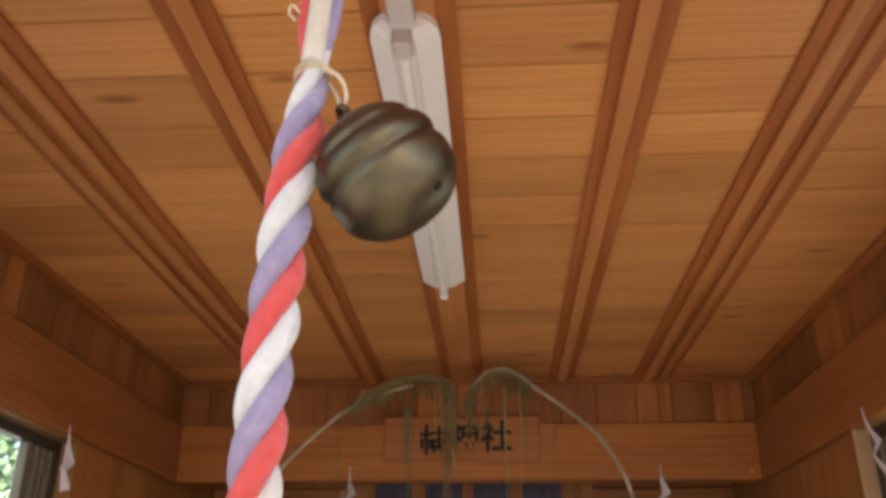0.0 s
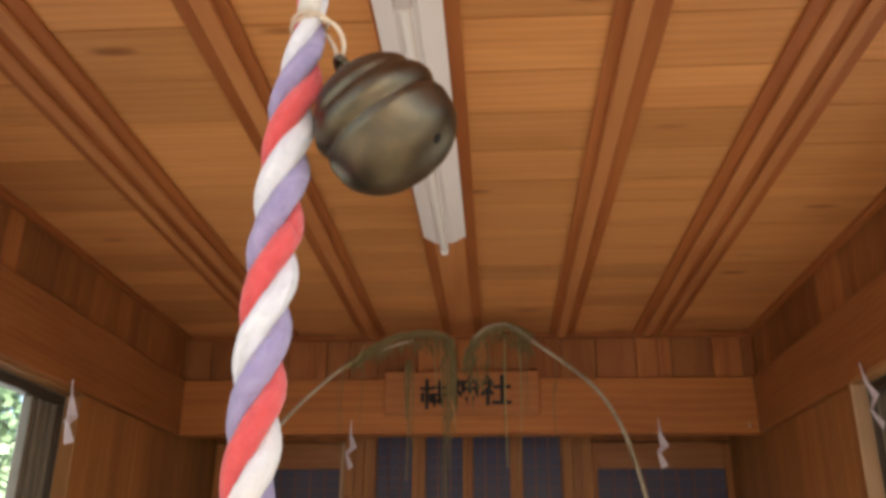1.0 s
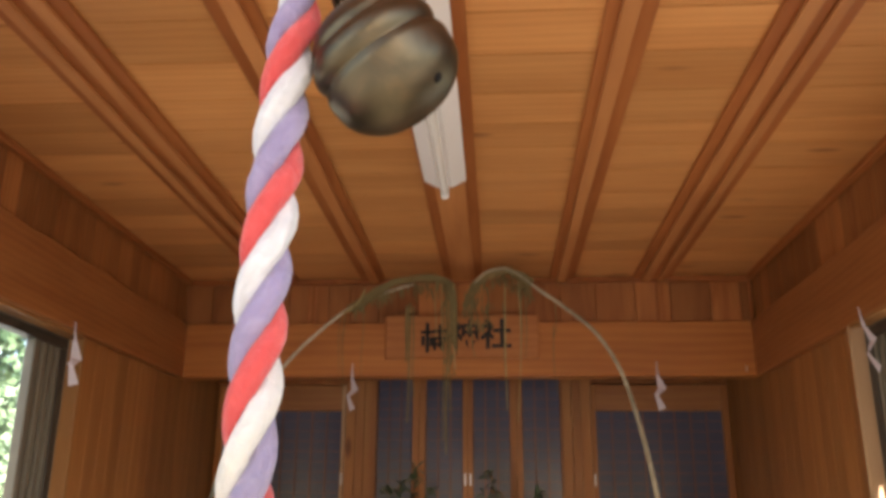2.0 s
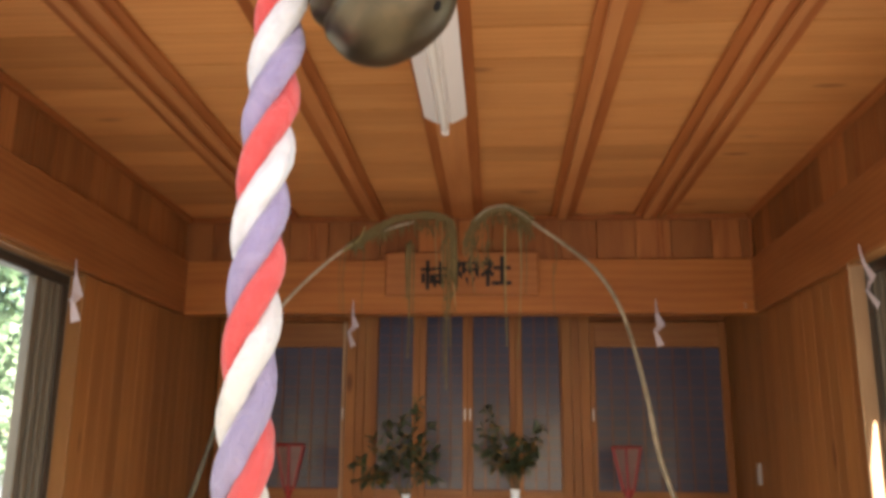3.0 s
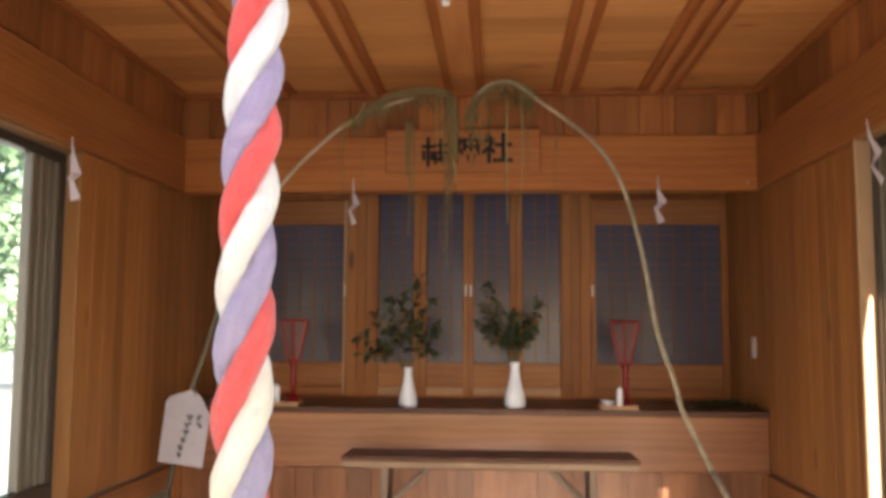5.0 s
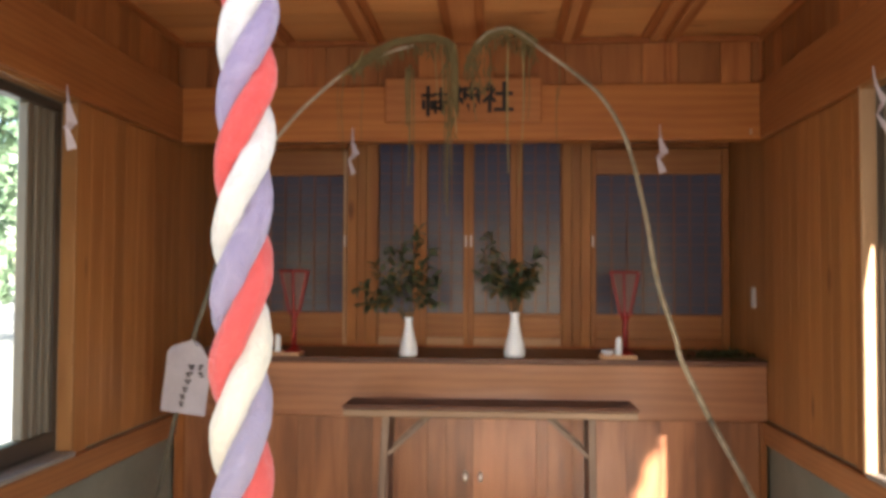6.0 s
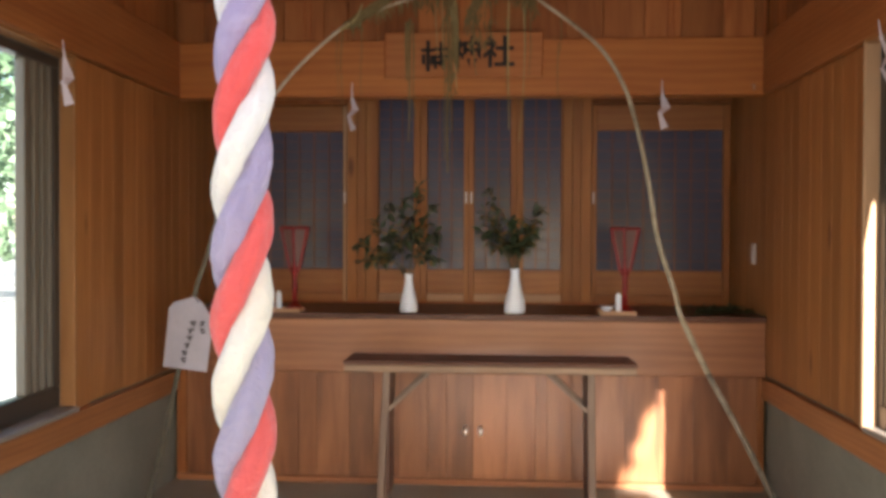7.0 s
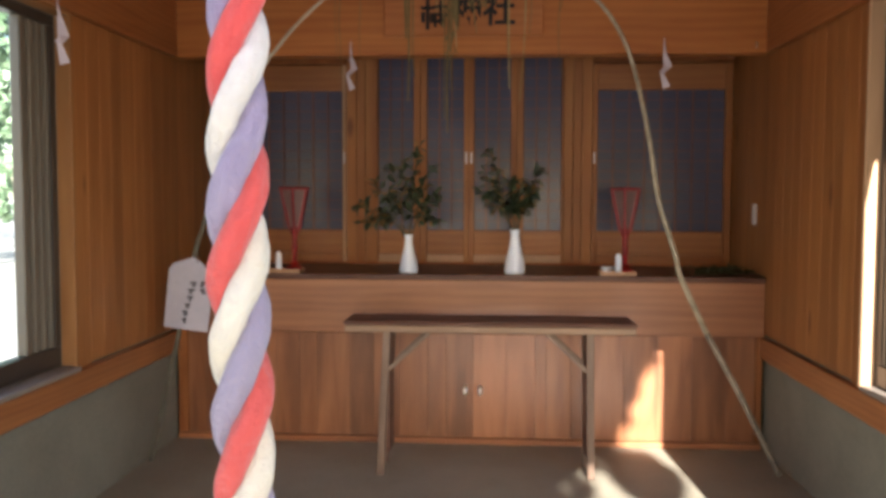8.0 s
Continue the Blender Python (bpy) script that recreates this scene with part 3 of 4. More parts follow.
# ---- lattice doors behind the altar ----
def lattice_door(x0, x1, z0, z1, lat_z0, lat_z1, cols, rows, stile_l, stile_r, pull=None, pale=True, edge=None):
    door = thing("lattice_door", "wooden sliding lattice door, dim panes tinted like reflected sky", "door", ((x0 + x1) / 2, YB, z0), "doors behind the altar")
    y0, y1 = YB - 0.030, YB + 0.004
    board("stile", door, x0, x0 + stile_l, y0, y1, z0, z1, M_STILE, 0.003)
    board("stile", door, x1 - stile_r, x1, y0, y1, z0, z1, edge or M_STILE, 0.003)
    a, b = x0 + stile_l, x1 - stile_r
    board("rail", door, a + 0.0005, b - 0.0005, y0 + 0.002, y1, z0, z0 + 0.05, M_PALE_X if pale else M_DOORX, 0.003, "pale bottom rail" if pale else "")
    board("rail", door, a + 0.0005, b - 0.0005, y0 + 0.004, y1, lat_z0 - 0.022, lat_z0, M_DOORX, 0.003)
    board("rail", door, a + 0.0005, b - 0.0005, y0 + 0.002, y1, lat_z1, z1, M_DOORX, 0.003)
    board("bottom_panel", door, a + 0.0005, b - 0.0005, y0 + 0.014, y1 - 0.004, z0 + 0.0505, lat_z0 - 0.0225, M_DOORX, 0.001)
    board("pane", door, a + 0.001, b - 0.001, y0 + 0.020, y0 + 0.024, lat_z0 + 0.001, lat_z1 - 0.001, M_PANE, 0.0)
    for i in range(1, cols):
        x = a + (b - a) * i / cols
        board("muntin", door, x - 0.0031, x + 0.0031, y0 + 0.014, y0 + 0.0195, lat_z0 + 0.0005, lat_z1 - 0.0005, M_MUNTIN, 0.001)
    for i in range(1, rows):
        z = lat_z0 + (lat_z1 - lat_z0) * i / rows
        board("muntin", door, a + 0.001, b - 0.001, y0 + 0.0145, y0 + 0.0195, z - 0.0013, z + 0.0013, M_MUNTIN, 0.0008)
    if pull is not None:
        board("pull", door, pull - 0.0048, pull + 0.0048, y0 - 0.009, y0 - 0.0005, 1.546, 1.616, M_CHROME, 0.0025, "upright metal pull")


ZD0, ZD1 = Z_ALTAR + 0.012, 2.15
lattice_door(XL + 0.012, -0.945, ZD0, ZD1, 1.136, 1.992, 8, 14, 0.045, 0.020, -0.953, False, M_JAMB_PALE)
lattice_door(-0.752, -0.4815, ZD0, ZD1 + 0.1, 1.136, 2.19, 3, 17, 0.010, 0.042)
lattice_door(-0.4805, -0.1835, ZD0, ZD1 + 0.1, 1.136, 2.19, 3, 17, 0.040, 0.030, -0.199)
lattice_door(-0.1825, 0.112, ZD0, ZD1 + 0.1, 1.136, 2.19, 3, 17, 0.032, 0.038, -0.167)
lattice_door(0.113, 0.394, ZD0, ZD1 + 0.1, 1.136, 2.19, 3, 17, 0.038, 0.012)
lattice_door(0.570, XR - 0.004, ZD0, ZD1, 1.136, 1.992, 8, 14, 0.028, 0.045, 0.578, False)


def build_alcove_trim():
    for a, b in ((-0.944, -0.753), (0.395, 0.569)):
        post = thing("door_post", "upright board post between the lattice doors", "post", ((a + b) / 2, YB, Z_ALTAR), kind="structure")
        m = (a + b) / 2
        for p, q in ((a, m - 0.03), (m - 0.03, m + 0.025), (m + 0.025, b)):
            board("post_board", post, p + 0.0008, q - 0.0008, YB - 0.018, YB + 0.012, Z_ALTAR + 0.001, 2.338, M_BOARD_Z, 0.002)
    for a, b in ((XL + 0.002, -0.945), (0.570, XR - 0.002)):
        board("trim", None, a, b, YB - 0.036, YB + 0.010, 2.155, 2.338, M_FRIEZE, 0.003)
    board("trim", None, XL + 0.002, XR - 0.002, YB - 0.034, YB + 0.012, Z_ALTAR + 0.0005, Z_ALTAR + 0.0115, M_STRIP, 0.002)
    for o in scene.collection.objects:
        if o.name.startswith("trim"):
            tagged(o, "narrow wooden trim round the lattice doors", "trim", kind="structure")


build_alcove_trim()


# ---- table ----
def build_table():
    yf, yb = 4.05, 4.33
    t = thing("offering_table", "narrow weathered wooden table with diagonal braces", "table", (-0.036, 4.19, 0))
    board("tabletop", t, -0.735, 0.652, yf, yb, 0.731, 0.751, M_TABLETOP, 0.008, "dark worn top board")
    board("apron", t, -0.729, 0.646, yf + 0.002, yf + 0.022, 0.698, 0.7305, M_TABLE, 0.003)
    board("apron", t, -0.729, 0.646, yb - 0.022, yb - 0.002, 0.698, 0.7305, M_TABLE, 0.003)
    for xa, lean in ((-0.527, -0.035), (0.435, 0.012)):
        for y0, y1 in ((yf + 0.024, yf + 0.058), (yb - 0.058, yb - 0.024)):
            bm = bmesh.new()
            box(bm, xa - 0.018, xa + 0.018, y0, y1, 0.0, 0.6975, 0.003)
            for v in bm.verts:
                v.co.x += lean * (1 - v.co.z / 0.72)
            lg = part("leg", bm, M_TABLE_Z, t)
            lg.location = -t.location
        board("end_panel", t, xa - 0.010, xa + 0.010, yf + 0.0585, yb - 0.0585, 0.10, 0.6975, M_TABLETOP, 0.002, "dark end board")
        s = 1 if xa < 0 else -1
        for y in (yf + 0.041, yb - 0.041):
            bm = bmesh.new()
            box(bm, -0.010, 0.010, -0.008, 0.008, -0.135, 0.135, 0.002)
            bm.transform(Matrix.Translation((xa + s * 0.105, y, 0.605)) @ Matrix.Rotation(radians(47 * s), 4, "Y"))
            br = part("brace", bm, M_TABLE_Z, t)
            br.location = -t.location
        board("foot_rail", t, xa + lean * 0.9 - 0.009, xa + lean * 0.9 + 0.009, yf + 0.0585, yb - 0.0585, 0.06, 0.10, M_TABLE_Z, 0.002)


build_table()


# ---- fluorescent lamp ----
def build_lamp():
    x, y0, y1, zt = -0.1925, 1.50, 3.07, ZC - 0.0242
    lamp = thing("ceiling_lamp", "white enamel fluorescent batten lamp, switched off", "lamp", (x, (y0 + y1) / 2, zt))
    bm = bmesh.new()
    prof = [(-0.082, 0.0), (-0.082, -0.018), (-0.030, -0.058), (-0.018, -0.052), (0.018, -0.052), (0.030, -0.058), (0.082, -0.018), (0.082, 0.0)]
    ends = [(y0, 0.55), (y0 + 0.012, 0.76), (y0 + 0.035, 0.92), (y0 + 0.07, 1.0), (y1, 1.0)]
    rings = [[bm.verts.new((px * k, y - (y0 + y1) / 2, pz)) for px, pz in prof] for y, k in ends]
    for a, b in zip(rings, rings[1:]):
        for i in range(len(prof)):
            j = (i + 1) % len(prof)
            bm.faces.new((a[i], a[j], b[j], b[i]))
    # the far end is cut back under the tube, with the corners left standing
    for v, dy in zip(rings[-1], (0.010, 0.010, -0.022, -0.012, -0.012, -0.022, 0.010, 0.010)):
        v.co.y += dy
    bm.faces.new(rings[0])
    bm.faces.new(rings[-1][::-1])
    part("housing", bm, M_WHITE, lamp)
    for y in (y0 + 0.03, y1 + 0.012):
        bm = bmesh.new()
        yy = y - (y0 + y1) / 2
        w = 0.023 if y < 2 else 0.015
        box(bm, -w, w, yy - 0.035, yy + (0.02 if y < 2 else 0.010), -0.092, -0.045, 0.006)
        part("socket", bm, M_SOCKET if y < 2 else M_WHITE, lamp, "greyish plastic lamp socket" if y < 2 else "")
    bm = bmesh.new()
    tube(bm, [(0, y0 + 0.051 - (y0 + y1) / 2, -0.078), (0, y1 - 0.024 - (y0 + y1) / 2, -0.078)], 0.0155, 20)
    part("fluorescent_tube", bm, M_TUBE, lamp, "unlit white tube", smooth=False)
    bm = bmesh.new()
    box(bm, -0.03, 0.03, y0 - 0.16 - (y0 + y1) / 2, y0 - 0.002 - (y0 + y1) / 2, -0.03, 0.0, 0.004)
    part("end_box", bm, M_SOCKET, lamp)


build_lamp()


# ---- bell rope and bell ----
ROPE = [(-0.190, 0.8, 2.74), (-0.197, 0.8, 2.22), (-0.204, 0.8, 2.07), (-0.2085, 0.8, 1.97), (-0.213, 0.8, 1.92), (-0.221, 0.8, 1.85), (-0.2265, 0.8, 1.76), (-0.230, 0.8, 1.67),
        (-0.234, 0.8, 1.58), (-0.2355, 0.8, 1.48), (-0.2365, 0.8, 1.40), (-0.237, 0.8, 1.28), (-0.235, 0.8, 1.18), (-0.2325, 0.8, 1.08), (-0.232, 0.8, 0.9), (-0.232, 0.8, 0.72)]
TURNS = [(2.2, -2.4), (1.968, -1.0), (1.797, 0.0), (1.620, 1.0), (1.447, 2.0), (1.259, 3.0), (1.068, 4.0), (0.688, 6.0)]  # height, turns of the lay


def lay(z):
    for (za, a), (zb, b) in zip(TURNS, TURNS[1:]):
        if zb <= z <= za:
            return a + (b - a) * (za - z) / (za - zb)
    return 0.0


def rope_x(z):
    for (xa, _, za), (xb, _, zb) in zip(ROPE, ROPE[1:]):
        if zb <= z <= za:
            return xa + (xb - xa) * (za - z) / (za - zb)
    return ROPE[-1][0]


def build_rope():
    rope = thing("bell_rope", "thick twisted bell rope of red, white and lavender cotton", "rope", (-0.2, 0.8, 2.0))
    off, rad = 0.0138, 0.0138
    z_knot, z_end = 1.975, 0.74
    for k, (mat, label) in enumerate(((M_ROPE_RED, "red strand"), (M_ROPE_WHITE, "white strand"), (M_ROPE_PURPLE, "lavender strand"))):
        pts, rr = [], []
        n = 420
        for i in range(n + 1):
            z = z_knot + 0.02 + (z_end - z_knot - 0.02) * i / n
            a = radians(195) - 2 * math.pi * lay(z) + k * 2 * math.pi / 3
            grip = 0.62 + 0.38 * min(1.0, max(0.0, (z_knot - z) / 0.10))
            wob = 1 + 0.03 * noise.noise((z * 14, k * 5.0, 0))
            pts.append((rope_x(z) + off * grip * math.cos(a), 0.8 + off * grip * math.sin(a), z))
            rr.append(rad * grip * wob * (1.0 + 0.10 * max(0.0, (1.5 - z))))
        bm = bmesh.new()
        tube(bm, pts, rr, 26)
        # folds and puckers of the cloth cover
        bm.verts.ensure_lookup_table()
        for i, v in enumerate(bm.verts):
            axis = Vector(pts[min(i // 26, n)])
            out = (v.co - axis).normalized()
            a = 2 * math.pi * (i % 26) / 26
            fold = noise.noise((v.co.z * 26 + 1.5 * math.sin(a) + k * 9, math.cos(a) * 1.4, math.sin(a) * 1.4 + k)) + 0.5 * noise.noise((v.co.z * 75 + 3 * math.cos(a), math.cos(a) * 3, math.sin(a) * 3 + k * 4))
            v.co += out * 0.0021 * fold
        ob = part("strand", bm, mat, rope, label, smooth=True)
        ob.location = -rope.location
    # loose tail ends above the binding
    for mat, dx, dy, r, label in ((M_ROPE_WORN, 0.001, -0.012, 0.0135, "yellowed white upper strand"), (M_ROPE_RED, -0.0195, 0.0, 0.0095, "red upper strand"), (M_ROPE_PURPLE, 0.0165, 0.0, 0.0085, "lavender upper strand")):
        pts = [(rope_x(z) + dx * min(1, (z - 1.95) / 0.08), 0.8 + dy, z) for z in (1.965, 2.0, 2.05, 2.12, 2.22, 2.4, 2.6, 2.70)]
        bm = bmesh.new()
        tube(bm, smooth_path(pts, 4), r, 14)
        ob = part("strand", bm, mat, rope, label, smooth=True)
        ob.location = -rope.location
    bm = bmesh.new()
    for z, tilt in ((1.957, 0.6), (1.963, 0.2)):
        pts = [(rope_x(z) + 0.0208 * math.cos(a), 0.8 + 0.0202 * math.sin(a), z + 0.010 * tilt * math.cos(a)) for a in [2 * math.pi * i / 24 for i in range(25)]]
        tube(bm, pts, 0.0019, 8)
    ob = part("binding_cord", bm, M_CORD, rope, "natural cord tied round the rope", smooth=True)
    ob.location = -rope.location
    bm = bmesh.new()
    tube(bm, smooth_path([(-0.194, 0.784, 1.956), (-0.180, 0.784, 1.950), (-0.169, 0.785, 1.936), (-0.165, 0.787, 1.916), (-0.171, 0.790, 1.902), (-0.178, 0.800, 1.926), (-0.192, 0.812, 1.955)], 6), 0.0026, 8)
    ob = part("bell_cord", bm, M_CORD, rope, "cord loop that carries the bell", smooth=True)
    ob.location = -rope.location
    bm = bmesh.new()
    tube(bm, smooth_path([(-0.229, 0.79, 2.045), (-0.239, 0.788, 2.056), (-0.242, 0.788, 2.044), (-0.234, 0.79, 2.033)], 5), 0.0018, 6)
    ob = part("loose_thread", bm, M_CORD, rope, "frayed curl of thread", smooth=True)
    ob.location = -rope.location


build_rope()


def build_bell():
    c = Vector((-0.1175, 0.800, 1.825))
    down = Vector((0.57, 0.22, -0.78)).normalized()
    m = Matrix.Translation(c) @ (-down).to_track_quat("Z", "Y").to_matrix().to_4x4()
    bell = thing("shrine_bell", "round aged brass bell tied beside the rope", "bell", c)
    R0 = 0.0765

    def radius(z):
        """Radius at a height on the axis: squarish below, a double band at the waist, a domed cap."""
        k = z / R0
        if k < 0.05:
            base = max(0.0, 1 - abs((k - 0.05) / 1.0) ** 2.7) ** (1 / 2.3)
        else:
            base = 0.96 * max(0.0, 1 - abs((k - 0.05) / 0.94) ** 2.5) ** (1 / 2.15)
        swell = -0.045 * math.exp(-((k - 0.04) / 0.075) ** 2) + 0.040 * math.exp(-((k - 0.27) / 0.14) ** 2) - 0.045 * math.exp(-((k - 0.53) / 0.07) ** 2) + 0.02 * math.exp(-((k + 0.5) / 0.2) ** 2)
        return max(0.0015, R0 * base * (1 + swell))

    bm = bmesh.new()
    zs = [R0 * (-0.948 + 1.935 * (0.5 - 0.5 * math.cos(math.pi * i / 109))) for i in range(110)]
    lathe(bm, [(radius(z), z) for z in zs], 64, m)
    ob = part("body", bm, M_BELL, bell, smooth=True)
    ob.location = -c
    bm = bmesh.new()
    top = R0 * 0.975
    tube(bm, [m @ Vector((0.011 * math.cos(a), 0, top + 0.007 + 0.011 * math.sin(a))) for a in [2 * math.pi * i / 20 for i in range(21)]], 0.0045, 10)
    lathe(bm, [(0.019, top - 0.008), (0.017, top - 0.001), (0.008, top + 0.003)], 20, m)
    ob = part("loop", bm, M_BELL, bell, "dark brass hanging loop", smooth=True)
    ob.location = -c
    # round hole at the end of the slit: a raised cap, its inner shade painted dark
    hole = Vector((0.77, -0.43, -0.47)).normalized()
    along = -hole.dot(down)
    across = math.sqrt(1 - along * along)
    d = 0.02
    while radius(d * along) > d * across:
        d += 0.0002
    q = hole.to_track_quat("Z", "Y").to_matrix().to_4x4()
    bm = bmesh.new()
    lathe(bm, [(0.0002, 0.0011), (0.0042, 0.0010), (0.0054, 0.0004), (0.0062, -0.002)], 16, Matrix.Translation(c + hole * d) @ q)
    ob = part("slit_hole", bm, M_HOLE_SHADE, bell, "small cap coloured as the shade in a hole", smooth=True)
    ob.location = -c


build_bell()


# ---- sign on the cross beam ----
def glyphs(text, size):
    """Mesh of built-in lettering, laid flat in x and y."""
    cu = bpy.data.curves.new("lettering", "FONT")
    cu.body, cu.size, cu.extrude, cu.offset = text, size, 0.0015, 0.0040
    cu.align_x, cu.align_y = "CENTER", "CENTER"
    tmp = bpy.data.objects.new("lettering", cu)
    scene.collection.objects.link(tmp)
    dg = bpy.context.evaluated_depsgraph_get()
    me = bpy.data.meshes.new_from_object(tmp.evaluated_get(dg))
    bpy.data.objects.remove(tmp)
    me.materials.clear()
    me.materials.append(M_INK)
    return me


def build_sign():
    y0, y1 = 4.588, 4.6145
    sign = thing("name_sign", "plain wooden name board with black brush lettering", "sign", (-0.192, y1, 2.19))
    board("sign_board", sign, -0.610, 0.228, y0, y1, 2.185, 2.427, M_SIGN, 0.006)
    for k, ch in enumerate("神社"):
        ob = new("lettering", glyphs(ch, 0.172))
        ob.parent = sign
        ob.matrix_local = Matrix.Translation(Vector((-0.175 + 0.172 * k, y0 - 0.002, 2.305)) - sign.location) @ Matrix.Rotation(radians(90), 4, "X")
        tagged(ob, "black brushed character")
    # the first character cannot be made out: plain bars
    for n, (x, z, w, h) in enumerate(((-0.378, 2.300, 0.020, 0.165), (-0.380, 2.330, 0.070, 0.018), (-0.310, 2.335, 0.075, 0.018), (-0.308, 2.310, 0.018, 0.13), (-0.318, 2.262, 0.07, 0.02), (-0.402, 2.283, 0.02, 0.055), (-0.356, 2.278, 0.02, 0.05), (-0.312, 2.296, 0.088, 0.017), (-0.292, 2.255, 0.018, 0.055), (-0.338, 2.268, 0.016, 0.075))):
        board("lettering_bar", sign, x - w / 2, x + w / 2, y0 - 0.003, y0 - 0.0005, z - h / 2, z + h / 2, M_INK, 0.001)


build_sign()


# ---- leaves ----
def leaf(bm, base, way, up, length, width, mi=0):
    """A pointed leaf folded along its rib."""
    way = way.normalized()
    side = way.cross(up)
    side = side.normalized() if side.length > 1e-4 else way.orthogonal().normalized()
    nrm = side.cross(way)
    rib = [base, base + way * length * 0.5 - nrm * length * 0.03, base + way * length - nrm * length * 0.14]
    v = [bm.verts.new(p) for p in rib]
    for s in (-1, 1):
        e = bm.verts.new(base + way * length * 0.42 + side * s * width / 2 + nrm * width * 0.18)
        e2 = bm.verts.new(base + way * length * 0.75 + side * s * width * 0.33 + nrm * width * 0.05)
        for q in ((v[0], e, v[1]), (v[1], e, e2), (v[1], e2, v[2])):
            bm.faces.new(q if s > 0 else q[::-1]).material_index = mi


# ---- the bent-cane hoop with hanging straw ----
def build_hoop():
    y = 4.2
    hoop = thing("cane_hoop", "tall arch of bent green canes hung with straw strands", "hoop", (XM, y, 0))

    def at(pts):
        return [(p[0], y + (p[2] if len(p) > 2 else 0.0), p[1]) for p in pts]

    def add(name, pts, r, mat, label="", steps=8, segs=10):
        bm = bmesh.new()
        path = smooth_path(at(pts), steps)
        if isinstance(r, tuple):
            r = [r[0] + (r[1] - r[0]) * i / (len(path) - 1) for i in range(len(path))]
        tube(bm, path, r, segs)
        ob = part(name, bm, mat, hoop, label, smooth=True)
        ob.location = -hoop.location

    add("cane", [(1.362, 0.005), (1.276, 0.175), (1.151, 0.420), (1.001, 0.692)], (0.0142, 0.0135), M_CANE_GREY, "greyish mottled butt of the bent cane")
    add("cane", [(1.003, 0.688), (0.875, 0.960), (0.845, 1.074), (0.762, 1.335), (0.717, 1.603), (0.658, 1.876), (0.592, 2.076),
                 (0.488, 2.243), (0.346, 2.368), (0.199, 2.476), (0.10, 2.552), (0.03, 2.575), (-0.05, 2.555), (-0.11, 2.50)], (0.0135, 0.0060), M_CANE, "yellow-green bent cane")
    # lower left cane: the shade it stands in is put into a darker colour
    add("cane", [(-1.744, 0.005), (-1.673, 0.283), (-1.610, 0.571), (-1.503, 1.054), (-1.458, 1.194), (-1.36, 1.52), (-1.33, 1.60)], (0.0125, 0.0115), M_CANE_SHADE, "butt of the bent cane, shade put into its colour")
    add("cane", [(-1.335, 1.585), (-1.22, 1.87), (-1.077, 2.066), (-0.953, 2.202), (-0.764, 2.364), (-0.640, 2.425, 0.01), (-0.514, 2.475, 0.012), (-0.42, 2.50, 0.012)], (0.0100, 0.0065), M_CANE_PALE, "pale beige bent cane")
    add("side_twig", [(-0.775, 2.345, -0.01), (-0.70, 2.40, -0.015), (-0.665, 2.47, -0.02)], (0.007, 0.004), M_STRAW)
    # the bushy crown of twigs tied along the top
    r = random.Random(21)
    for k in range(16):
        o = r.uniform(-0.02, 0.02)
        add("top_twig", [(-0.745 + o + 0.02 * (k % 3), 2.372 + r.uniform(-0.02, 0.02)), (-0.63 + o, 2.445 + r.uniform(-0.02, 0.015)), (-0.50 + o, 2.515 + r.uniform(-0.022, 0.014), 0.02 * o),
                         (-0.37 + o, 2.535 + r.uniform(-0.022, 0.014)), (-0.26 + o, 2.515 + r.uniform(-0.02, 0.018)), (-0.22 + o, 2.44 + r.uniform(-0.05, 0.02)), (-0.215 + o, 2.28 + r.uniform(-0.16, 0.1))],
            (0.007, 0.003), M_FIBRE, steps=5, segs=6)
    for k in range(12):
        o = r.uniform(-0.02, 0.02)
        add("top_twig", [(0.175 + o, 2.498 + r.uniform(-0.02, 0.02)), (0.10 + o, 2.555 + r.uniform(-0.02, 0.012)), (0.03 + o, 2.572 + r.uniform(-0.022, 0.010)), (-0.06 + o, 2.54 + r.uniform(-0.025, 0.015)),
                         (-0.12 + o, 2.47 + r.uniform(-0.03, 0.02)), (-0.155 + o, 2.39 + r.uniform(-0.08, 0.03))], (0.007, 0.003), M_FIBRE, steps=5, segs=6)
